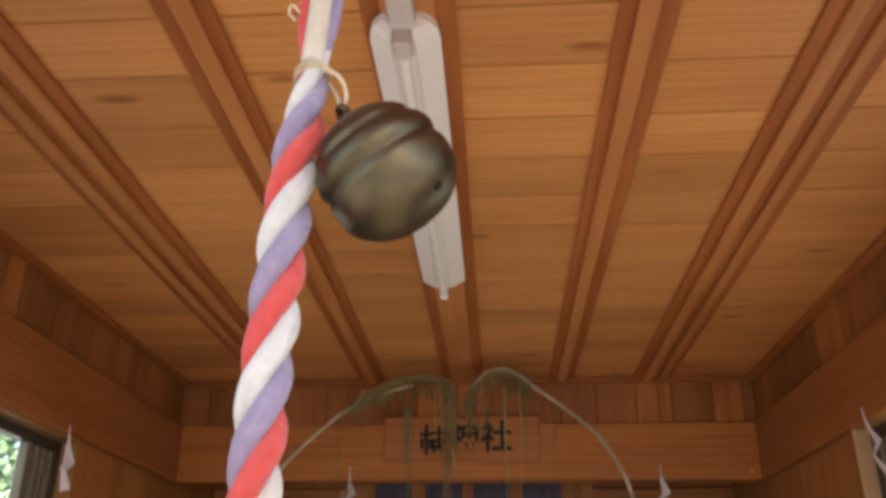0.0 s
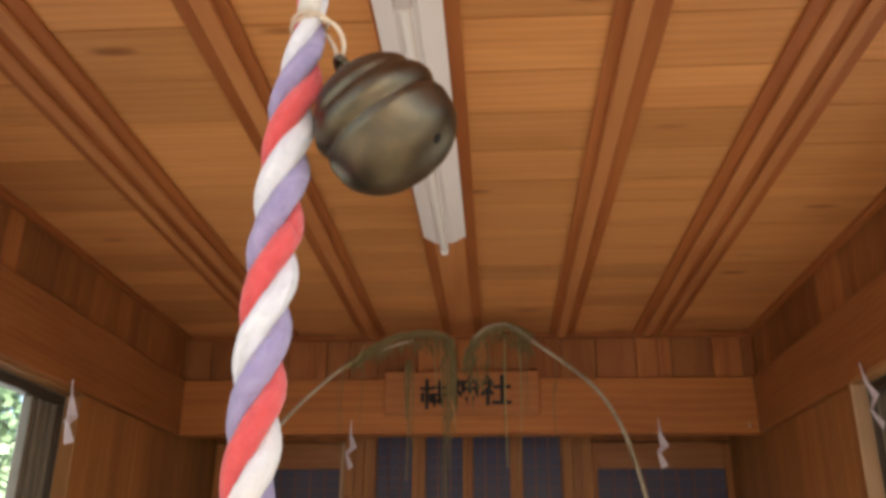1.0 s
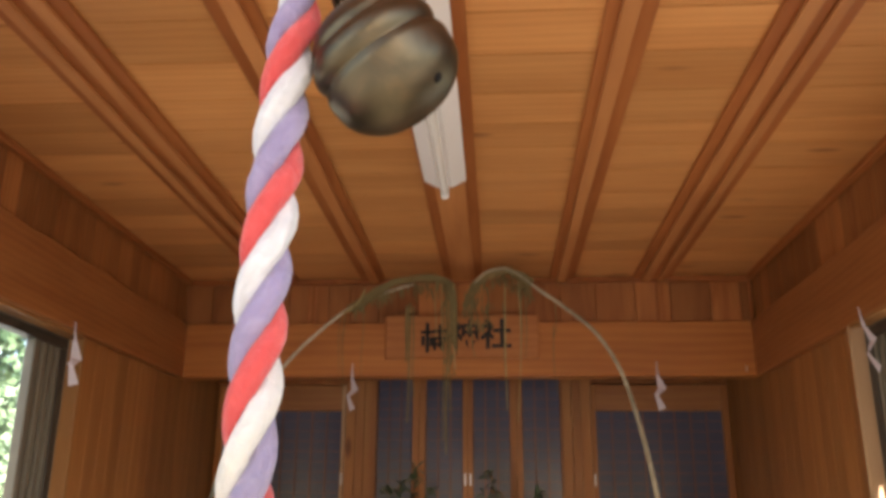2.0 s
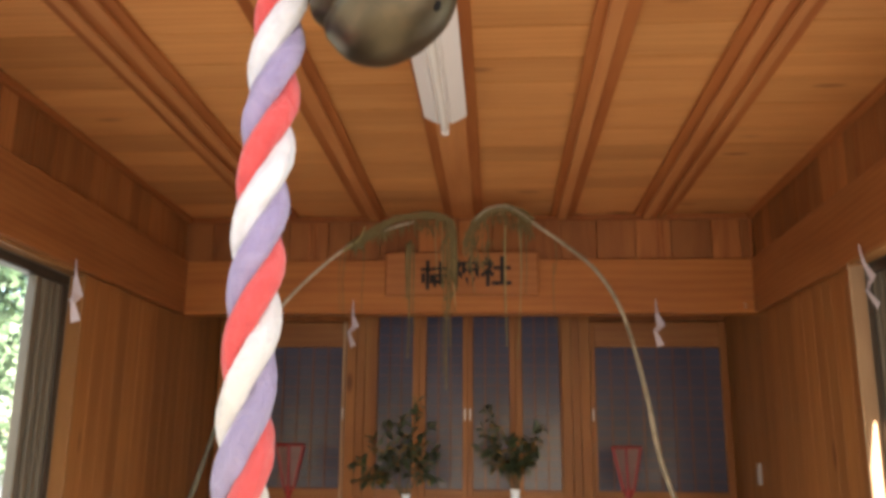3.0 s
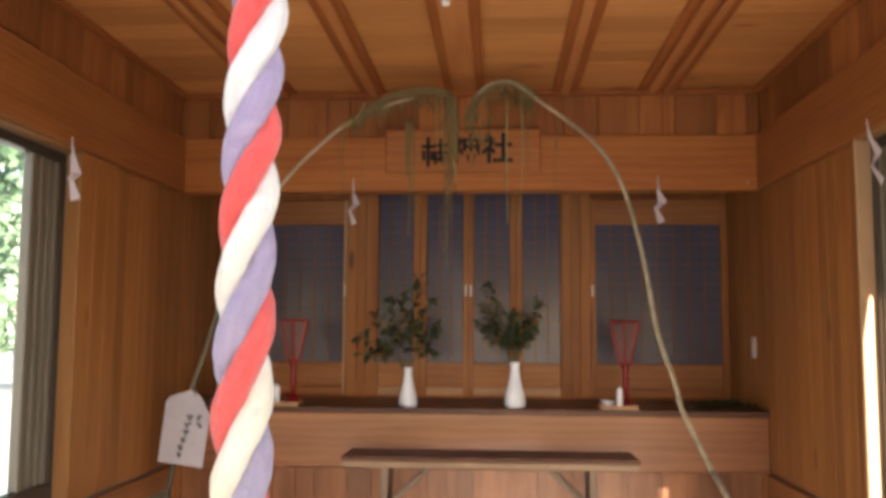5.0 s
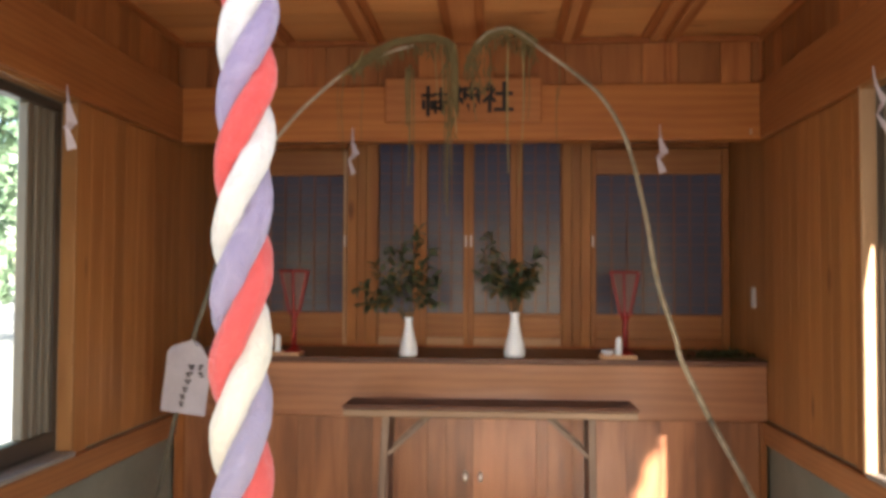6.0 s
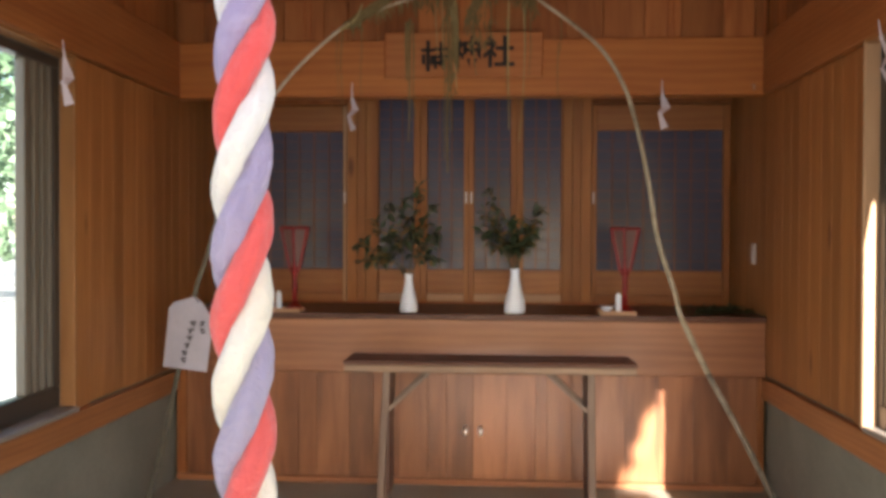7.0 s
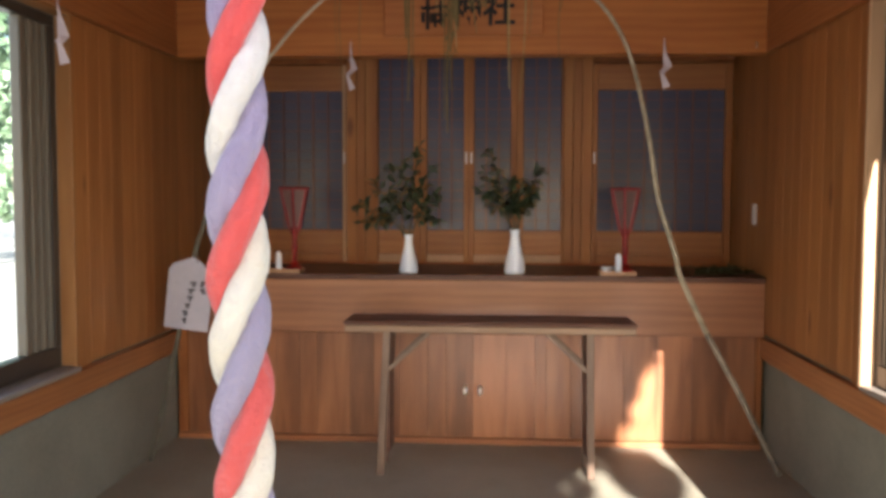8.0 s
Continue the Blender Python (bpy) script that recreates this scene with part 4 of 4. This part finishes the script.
    # hanging strands: x, top, bottom, radius, material
    for x, zt, zb, rad, mat in ((-0.765, 2.345, 1.93, 0.0032, M_FIBRE), (-0.790, 2.335, 2.03, 0.0022, M_FIBRE), (-0.680, 2.42, 2.02, 0.0030, M_FIBRE), (-0.435, 2.40, 1.80, 0.0075, M_FIBRE),
                                (-0.450, 2.385, 2.10, 0.0100, M_FIBRE), (-0.420, 2.38, 1.92, 0.0050, M_FIBRE), (-0.300, 2.51, 2.22, 0.0035, M_STRAW), (-0.275, 2.50, 2.15, 0.0030, M_STRAW),
                                (-0.255, 2.50, 1.65, 0.0080, M_FIBRE), (-0.235, 2.48, 1.85, 0.0060, M_FIBRE), (-0.215, 2.50, 2.06, 0.0060, M_STRAW), (-0.268, 2.40, 1.72, 0.0040, M_FIBRE),
                                (-0.120, 2.42, 2.12, 0.0050, M_FIBRE), (0.045, 2.50, 1.86, 0.0052, M_STRAW), (0.033, 2.40, 2.00, 0.0030, M_FIBRE), (0.110, 2.53, 1.80, 0.0036, M_STRAW),
                                (0.125, 2.52, 2.18, 0.0080, M_FIBRE), (0.150, 2.50, 2.12, 0.0040, M_FIBRE), (0.295, 2.39, 2.22, 0.0030, M_FIBRE), (0.285, 2.28, 1.92, 0.0028, M_FIBRE), (-0.045, 2.48, 2.27, 0.0050, M_FIBRE)):
        a, b = r.uniform(-0.012, 0.012), r.uniform(-0.012, 0.012)
        add("straw_strand", [(x, zt), (x + a, zt + (zb - zt) * 0.35, b), (x + a * 0.3, zt + (zb - zt) * 0.7, b), (x + b, zb)], (rad, rad * 0.45), mat, steps=4, segs=6)
    # narrow leaves that droop from the tied twigs
    bm = bmesh.new()
    for lo, hi, n, top, drop in ((-0.74, -0.24, 90, lambda x: 2.535 - 1.0 * (x + 0.36) ** 2, 0.05), (-0.16, 0.18, 100, lambda x: 2.575 - 3.2 * (x - 0.03) ** 2, 0.06), (-0.29, -0.20, 34, lambda x: 2.47, 0.42), (-0.15, -0.03, 44, lambda x: 2.45, 0.16)):
        for _ in range(n):
            x = r.uniform(lo, hi)
            p = Vector((x, y + r.uniform(-0.03, 0.03), top(x) - r.uniform(0.0, drop)))
            leaf(bm, p, Vector((r.uniform(-0.35, 0.35), r.uniform(-0.3, 0.3), -1)), Vector((r.uniform(-1, 1), r.uniform(-1, 1), 0.1)), r.uniform(0.04, 0.085), r.uniform(0.006, 0.011))
    ob = part("dry_leaves", bm, M_FIBRE, hoop, "narrow grey-green drooping leaves")
    ob.location = -hoop.location
    tagged(ob, kind="stuff")


build_hoop()


def build_tag():
    tag = thing("paper_tag", "white paper tag with unreadable brushed writing, tied to the cane", "tag", (-1.5, 4.165, 0.86))
    pts = [(-0.122, 0.125), (-0.096, 0.152), (0.008, 0.183), (0.048, 0.152), (0.100, 0.060), (0.068, -0.192), (-0.154, -0.166)]
    bm = bmesh.new()
    front = [bm.verts.new((x, 0.004 * math.sin(x * 30) - 0.003, z)) for x, z in pts]
    back = [bm.verts.new((x, 0.004 * math.sin(x * 30) - 0.001, z)) for x, z in pts]
    bm.faces.new(front)
    bm.faces.new(back[::-1])
    for i in range(len(pts)):
        j = (i + 1) % len(pts)
        bm.faces.new((front[i], back[i], back[j], front[j]))
    part("paper", bm, M_TAG_SHADE, tag)
    r = random.Random(5)
    for x, z0, n, w in ((0.002, 0.055, 6, 0.036), (0.050, 0.055, 2, 0.034)):
        for k in range(n):
            for dz, dw in ((0.0, 1.0), (-0.014, 0.6)):
                bm = bmesh.new()
                xx, zz, ww = x - 0.010 * k * (n > 2) + r.uniform(-0.004, 0.004), z0 - 0.036 * k + dz, w * dw * r.uniform(0.6, 1.0)
                box(bm, xx - ww / 2, xx + ww / 2, -0.0086, -0.0076, zz - 0.0048, zz + 0.0048)
                part("ink_bar", bm, M_INK, tag)
    bm = bmesh.new()
    tube(bm, smooth_path([(0.030, -0.002, 0.150), (0.010, -0.003, 0.178), (-0.001, 0.020, 0.19), (0.012, 0.045, 0.192), (0.03, 0.02, 0.178)], 5), 0.0022, 6)
    part("tie_string", bm, M_INK, tag, "dark tie string", smooth=True)


build_tag()


# ---- folded paper streamers ----
def build_streamer():
    st = thing("paper_streamer", "folded white zigzag paper streamer hanging from a beam", "streamer", (0, 0, 0), "paper streamers")
    bm = bmesh.new()
    # three crumpled folds: a narrow neck, a wide lobe, a tail swinging back
    folds = (((-0.006, -0.076), (0.006, -0.074), (0.042, -0.148), (0.000, -0.152)),
             ((-0.002, -0.148), (0.042, -0.147), (-0.006, -0.186), (-0.024, -0.176)),
             ((-0.024, -0.174), (-0.004, -0.188), (0.028, -0.250), (-0.004, -0.264)))
    for k, quad in enumerate(folds):
        yk = -0.006 * k
        vs = [(x, yk + (0.0, -0.010, -0.016, 0.004)[i], z) for i, (x, z) in enumerate(quad)]
        f = [bm.verts.new(v) for v in vs]
        b = [bm.verts.new((v[0], v[1] + 0.0012, v[2])) for v in vs]
        bm.faces.new(f)
        bm.faces.new(b[::-1])
        for i in range(4):
            j = (i + 1) % 4
            bm.faces.new((f[i], b[i], b[j], f[j]))
    part("folded_paper", bm, M_PAPER, st)
    bm = bmesh.new()
    tube(bm, [(0.002, 0.004, 0.0), (0.001, 0.0, -0.04), (0.004, -0.004, -0.082)], [0.0025, 0.004, 0.008], 6)
    part("twisted_end", bm, M_PAPER, st)
    return st


STREAMER = build_streamer()
STREAMER.location = (-0.790, YA - 0.028, 2.165)
copy_thing(STREAMER, pose(0.852, YA - 0.028, 2.168, 0, 0, 4))
copy_thing(STREAMER, pose(XL + 0.040, 3.335, 2.115, 0, 0, 75))
copy_thing(STREAMER, pose(XR - 0.050, 3.215, 2.125, 0, -14, -60))


# ---- vases with evergreen ----
def vase_thing(x, height, seed, stems, girth=1.0):
    z = Z_ALTAR
    vs = thing("porcelain_vase", "slender white porcelain vase on the altar", "vase", (x, 4.70, z), "altar vases")
    bm = bmesh.new()
    H = height
    prof = [(0.040, 0.0), (0.0485, 0.004), (0.0515, 0.02 * H / 0.2), (0.046, 0.06 * H / 0.2), (0.034, 0.10 * H / 0.2), (0.0245, 0.145 * H / 0.2), (0.0215, 0.175 * H / 0.2), (0.0240, 0.195 * H / 0.2), (0.0275, H), (0.0235, H),
            (0.0190, 0.185 * H / 0.2), (0.017, 0.14 * H / 0.2)]
    lathe(bm, [(p * girth, q) for p, q in prof], 36)
    part("vase_body", bm, M_CERAMIC, vs, smooth=True)
    sp = thing("evergreen_sprig", "leafy evergreen sprig with some browned leaves in the vase", "plant", (x, 4.70, z + H * 0.72), "altar sprigs")
    r = random.Random(seed)
    o = sp.location
    fol, dry = bmesh.new(), bmesh.new()
    for tip in stems:
        a = Vector((x, 4.70, z + H * 0.74))
        b = Vector((x + tip[0] * 0.25, 4.70 + tip[1] * 0.3, z + H + 0.05))
        c = Vector((x + tip[0], 4.70 + tip[1], z + tip[2]))
        mid = (b + c) / 2 + Vector((r.uniform(-0.02, 0.02), r.uniform(-0.02, 0.02), 0.02))
        path = smooth_path([a, b, mid, c], 6)
        bm = bmesh.new()
        tube(bm, path, [0.0035 - 0.0022 * i / len(path) for i in range(len(path))], 6)
        st = part("stem", bm, M_TWIG, sp, smooth=True)
        st.location = -o
        for i in range(9, len(path)):
            for _ in range(3):
                side = Vector((r.uniform(-1, 1), r.uniform(-1, 1), r.uniform(-0.9, 0.5)))
                way = (path[i] - path[i - 1]).normalized() * 0.5 + side
                leaf(dry if r.random() < 0.15 else fol, path[i] + side * 0.004, way, Vector((r.uniform(-0.4, 0.4), r.uniform(-0.4, 0.4), 1)), r.uniform(0.050, 0.080), r.uniform(0.020, 0.030))
    for bm, mat, lb in ((fol, M_LEAF, "dark glossy green leaves"), (dry, M_LEAF_DRY, "browned leaves")):
        ob = part("leaves", bm, mat, sp, lb)
        ob.location = -o
        tagged(ob, kind="stuff")


vase_thing(-0.488, 0.212, 3, ((-0.28, -0.02, 0.38), (-0.26, 0.02, 0.275), (-0.20, 0.03, 0.50), (-0.10, -0.04, 0.58), (-0.03, 0.03, 0.60), (0.05, -0.02, 0.68), (0.12, 0.03, 0.58), (0.15, -0.03, 0.44),
                               (0.14, 0.02, 0.30), (-0.11, 0.03, 0.42), (0.03, -0.05, 0.46), (-0.16, -0.02, 0.30)))
vase_thing(0.090, 0.243, 9, ((-0.14, 0.02, 0.66), (-0.16, -0.03, 0.55), (-0.12, 0.03, 0.47), (-0.17, 0.0, 0.44), (-0.03, -0.02, 0.50), (0.04, 0.03, 0.48), (0.10, -0.03, 0.46), (0.12, 0.02, 0.56), (0.06, -0.04, 0.38),
                             (-0.05, 0.04, 0.38), (0.0, -0.05, 0.36)), 1.14)


# ---- small lanterns ----
def build_lantern():
    la = thing("paper_lantern", "small red lacquered standing lantern with paper sides", "lantern", (0, 0, 0), "altar lanterns")
    bm = bmesh.new()
    lathe(bm, [(0.062, 0.0), (0.064, 0.012), (0.048, 0.022), (0.030, 0.034), (0.014, 0.05)], 24)
    part("base", bm, M_RED, la, smooth=True)
    bm = bmesh.new()
    lathe(bm, [(0.015, 0.048), (0.013, 0.12), (0.018, 0.135), (0.013, 0.15), (0.014, 0.20), (0.027, 0.226)], 16)
    part("stem", bm, M_RED, la, smooth=True)

    def ring(r, z, name):
        bm = bmesh.new()
        p = [(r * math.cos(math.pi / 3 * i + 0.3), r * math.sin(math.pi / 3 * i + 0.3), z) for i in range(7)]
        for a, b in zip(p, p[1:]):
            tube(bm, [a, b], 0.008, 6)
        part(name, bm, M_RED, la)

    ring(0.084, 0.462, "top_ring")
    ring(0.030, 0.236, "bottom_ring")
    for i in range(6):
        a = math.pi / 3 * i + 0.3
        bm = bmesh.new()
        tube(bm, [(0.030 * math.cos(a), 0.030 * math.sin(a), 0.232), (0.084 * math.cos(a), 0.084 * math.sin(a), 0.466)], 0.0075, 6)
        part("rib", bm, M_RED, la)
        b = a + math.pi / 3
        bm = bmesh.new()
        q = [(0.027, 0.240), (0.078, 0.458)]
        outer = [bm.verts.new((q[0][0] * math.cos(a), q[0][0] * math.sin(a), q[0][1])), bm.verts.new((q[0][0] * math.cos(b), q[0][0] * math.sin(b), q[0][1])),
                 bm.verts.new((q[1][0] * math.cos(b), q[1][0] * math.sin(b), q[1][1])), bm.verts.new((q[1][0] * math.cos(a), q[1][0] * math.sin(a), q[1][1]))]
        bm.faces.new(outer)
        bmesh.ops.solidify(bm, geom=bm.faces[:], thickness=0.001)
        part("paper_side", bm, M_LANTERN, la, "dim pinkish paper side")
    return la


M_LANTERN = mottled("aged_paper", (0.26, 0.17, 0.16), (0.34, 0.23, 0.215), 8.0, 0.8, 0.2, 0.2)
LANTERN = build_lantern()
LANTERN.location = (0.690, 4.76, Z_ALTAR)
copy_thing(LANTERN, pose(-1.135, 4.76, Z_ALTAR, 0, 0, 20))


# ---- cups, trays, dish, greens ----
def tray(x0, x1):
    t = thing("offering_tray", "small plain wooden offering tray on the altar", "tray", ((x0 + x1) / 2, 4.68, Z_ALTAR), "offering trays")
    board("tray_base", t, x0, x1, 4.625, 4.735, Z_ALTAR, Z_ALTAR + 0.012, M_PALE_X, 0.002)
    for a, b in ((4.625, 4.631), (4.729, 4.735)):
        board("tray_rim", t, x0, x1, a, b, Z_ALTAR + 0.0122, Z_ALTAR + 0.022, M_PALE_X, 0.001)


def cup(x):
    bm = bmesh.new()
    lathe(bm, [(0.014, 0.0), (0.0165, 0.003), (0.0175, 0.02), (0.0172, 0.082), (0.0150, 0.094), (0.0105, 0.098), (0.0105, 0.104), (0.0085, 0.104), (0.0085, 0.09)], 24)
    c = part("sake_jar", bm, M_CERAMIC, smooth=True)
    c.location = (x, 4.68, Z_ALTAR + 0.0125)
    tagged(c, "small white porcelain sake jar standing on the tray", "jar", "sake jars")


tray(0.540, 0.735)
tray(-1.27, -1.075)
cup(0.645)
cup(-1.205)


def build_dish():
    bm = bmesh.new()
    lathe(bm, [(0.016, 0.0), (0.018, 0.006), (0.034, 0.022), (0.040, 0.032), (0.038, 0.033), (0.030, 0.022), (0.012, 0.010)], 28)
    d = part("offering_dish", bm, M_CERAMIC, smooth=True)
    d.location = (0.585, 4.685, Z_ALTAR + 0.0125)
    tagged(d, "small shallow porcelain dish on the wooden tray", "dish")
    gr = thing("cut_greens", "low bundle of cut evergreen lying on the altar", "plant", (1.19, 4.80, Z_ALTAR))
    r = random.Random(4)
    bm = bmesh.new()
    for _ in range(110):
        p = Vector((r.gauss(0, 0.075), r.gauss(0, 0.05), abs(r.gauss(0.010, 0.008))))
        leaf(bm, p, Vector((r.uniform(-1, 1), r.uniform(-0.6, 0.6), r.uniform(-0.05, 0.35))), Vector((0, 0, 1)), r.uniform(0.04, 0.065), r.uniform(0.016, 0.026))
    tagged(part("leaves", bm, M_LEAF, gr), kind="stuff")
    for k in range(5):
        bm = bmesh.new()
        tube(bm, [(-0.13 + 0.02 * k, 0.03 * k - 0.06, 0.005), (0.02, 0.02 * k - 0.04, 0.013), (0.14, 0.03 * k - 0.05, 0.02)], 0.004, 6)
        part("stem", bm, M_TWIG, gr, smooth=True)


build_dish()


def build_switch():
    sw = thing("wall_switch", "off-white plastic wall switch on the alcove boards", "switch", (XR, 4.846, 1.25))
    board("plate", sw, XR - 0.008, XR - 0.0005, 4.811, 4.881, 1.195, 1.310, M_SOCKET, 0.003)
    board("rocker", sw, XR - 0.012, XR - 0.0085, 4.829, 4.863, 1.225, 1.280, M_SOCKET, 0.002)


build_switch()


def build_hook():
    bm = bmesh.new()
    tube(bm, smooth_path([(0, 0.004, 0.012), (0, -0.010, 0.012), (0, -0.018, 0.0), (0, -0.012, -0.012), (0, -0.004, -0.008)], 5), 0.0022, 8)
    h = part("wall_hook", bm, M_CHROME, smooth=True)
    h.location = (1.322, YA - 0.021, 2.128)
    tagged(h, "tiny metal hook screwed into the cross beam", "hook")


build_hook()


# ---- trees outside ----
def tree(x, y, height, clumps, leaves, size, mat, seed, label, trunk_r=0.16):
    t = thing("tree", label, "tree", (x, y, -0.16), "trees round the hall")
    r = random.Random(seed)
    bm = bmesh.new()
    path = smooth_path([(0, 0, 0), (0.1, 0.05, height * 0.3), (-0.05, 0.1, height * 0.6), (0.05, 0, height * 0.92)], 5)
    tube(bm, path, [trunk_r * (1 - 0.85 * i / len(path)) for i in range(len(path))], 10)
    part("trunk", bm, M_BARK, t, smooth=True)
    verts, faces = [], []
    for cx, cy, cz, rx, ry, rz in clumps:
        lb = bmesh.new()
        root = Vector((0, 0, max(height * 0.25, cz - rz)))
        tube(lb, smooth_path([root, (Vector((cx, cy, cz)) + root) / 2 + Vector((0, 0, 0.15)), (cx, cy, cz)], 4), [trunk_r * 0.35 * (1 - 0.08 * i) for i in range(9)], 6)
        part("limb", lb, M_BARK, t, smooth=True)
        for _ in range(leaves):
            while True:
                u = Vector((r.uniform(-1, 1), r.uniform(-1, 1), r.uniform(-1, 1)))
                if 0.25 < u.length < 1.0 + 0.12 * noise.noise(Vector((u.x * 3 + cx, u.y * 3, u.z * 3 + cz))):
                    break
            p = Vector((cx + u.x * rx, cy + u.y * ry, cz + u.z * rz))
            a = Vector((r.uniform(-1, 1), r.uniform(-1, 1), r.uniform(-1, 0.6))).normalized()
            b = a.cross(Vector((r.uniform(-1, 1), r.uniform(-1, 1), r.uniform(-1, 1)))).normalized()
            s = size * r.uniform(0.6, 1.3)
            n = len(verts)
            verts += [p, p + a * s * 0.5 + b * s * 0.28, p + a * s, p + a * s * 0.5 - b * s * 0.28]
            faces += [(n, n + 1, n + 2), (n, n + 2, n + 3)]
    me = bpy.data.meshes.new("crown")
    me.from_pydata([tuple(v) for v in verts], [], faces)
    me.materials.append(mat)
    ob = new("crown", me)
    ob.parent = t
    tagged(ob, kind="stuff")


# dense evergreen added unseen before the open front; clumps leave one gap of sun
tree(-0.9, -5.0, 6.6, ((1.33, 0, 5.26, 1.0, 0.5, 0.9), (1.0, 0, 4.22, 0.95, 0.5, 0.38), (-0.3, 0, 4.75, 1.2, 0.6, 0.92), (-1.7, 0, 4.8, 1.2, 0.6, 0.95), (0.2, 0, 5.9, 1.4, 0.6, 0.8), (1.72, 0, 4.56, 0.46, 0.35, 0.2), (2.12, 0, 5.06, 0.19, 0.2, 0.21), (0.30, 0, 3.40, 0.72, 0.4, 0.62), (-0.75, 0, 3.45, 0.8, 0.5, 0.6), (1.97, 0, 4.66, 0.19, 0.2, 0.2), (2.155, 0, 4.90, 0.095, 0.15, 0.115), (2.25, 0, 4.25, 0.015, 0.03, 0.02), (-0.3, 0, 4.3, 1.2, 0.5, 0.4), (-1.7, 0, 4.35, 1.2, 0.5, 0.4)),
     3800, 0.15, M_FOL, 31, "unseen dense evergreen added before the hall to shape the sun")
# row of trees added out of view, to darken what the door panes reflect
for _k, (_x, _y, _h) in enumerate(((-9.0, -15.0, 5.6), (-6.0, -14.0, 5.2), (-3.4, -15.5, 5.8), (-0.8, -14.2, 5.4), (1.9, -15.2, 5.6), (4.6, -14.4, 5.3), (7.4, -15.4, 5.7))):
    _r = random.Random(250 + _k)
    _cl = [(_r.uniform(-0.5, 0.5) + (i % 2 - 0.5) * 1.4, _r.uniform(-0.5, 0.5), 2.55 + 0.55 * i, _r.uniform(1.2, 1.6), 1.1, _r.uniform(0.6, 0.8)) for i in range(5)]
    tree(_x, _y, _h, _cl, 800, 0.24, M_FOL, 280 + _k, "unseen dark evergreen added before the hall for the pane reflections")
LEFT = ((-8.6, 15.5, 6.0, 1), (-11.5, 17.5, 8.0, 0), (-9.8, 20.0, 8.5, 0), (-14.5, 22.0, 11.0, 1), (-12.5, 26.0, 12.0, 0), (-17.0, 25.0, 11.0, 0), (-7.5, 19.0, 5.0, 1))
for _k, (_x, _y, _h, _light) in enumerate(LEFT):
    _r = random.Random(50 + _k)
    _cl = [(_r.uniform(-0.8, 0.8) * _h / 5, _r.uniform(-0.6, 0.6), _h * (0.28 + 0.15 * i), _h * _r.uniform(0.15, 0.24), _h * _r.uniform(0.15, 0.22), _h * _r.uniform(0.09, 0.15)) for i in range(5)]
    tree(_x, _y, _h, _cl, 520, 0.17 + 0.012 * _h, M_FOL2 if _light else M_FOL, 80 + _k, "leafy green tree in sun outside the window" if _light else "dark evergreen tree outside the window")
for _k, (_x, _y, _h, _light) in enumerate(((4.8, 8.8, 5.5, 0), (6.6, 12.0, 7.0, 1))):
    _r = random.Random(150 + _k)
    _cl = [(_r.uniform(-0.8, 0.8) * _h / 5, _r.uniform(-0.6, 0.6), _h * (0.28 + 0.15 * i), _h * _r.uniform(0.15, 0.24), _h * _r.uniform(0.15, 0.22), _h * _r.uniform(0.09, 0.15)) for i in range(5)]
    tree(_x, _y, _h, _cl, 600, 0.2, M_FOL2 if _light else M_FOL, 180 + _k, "leafy green tree in sun beside the hall" if _light else "dark evergreen tree beside the hall")
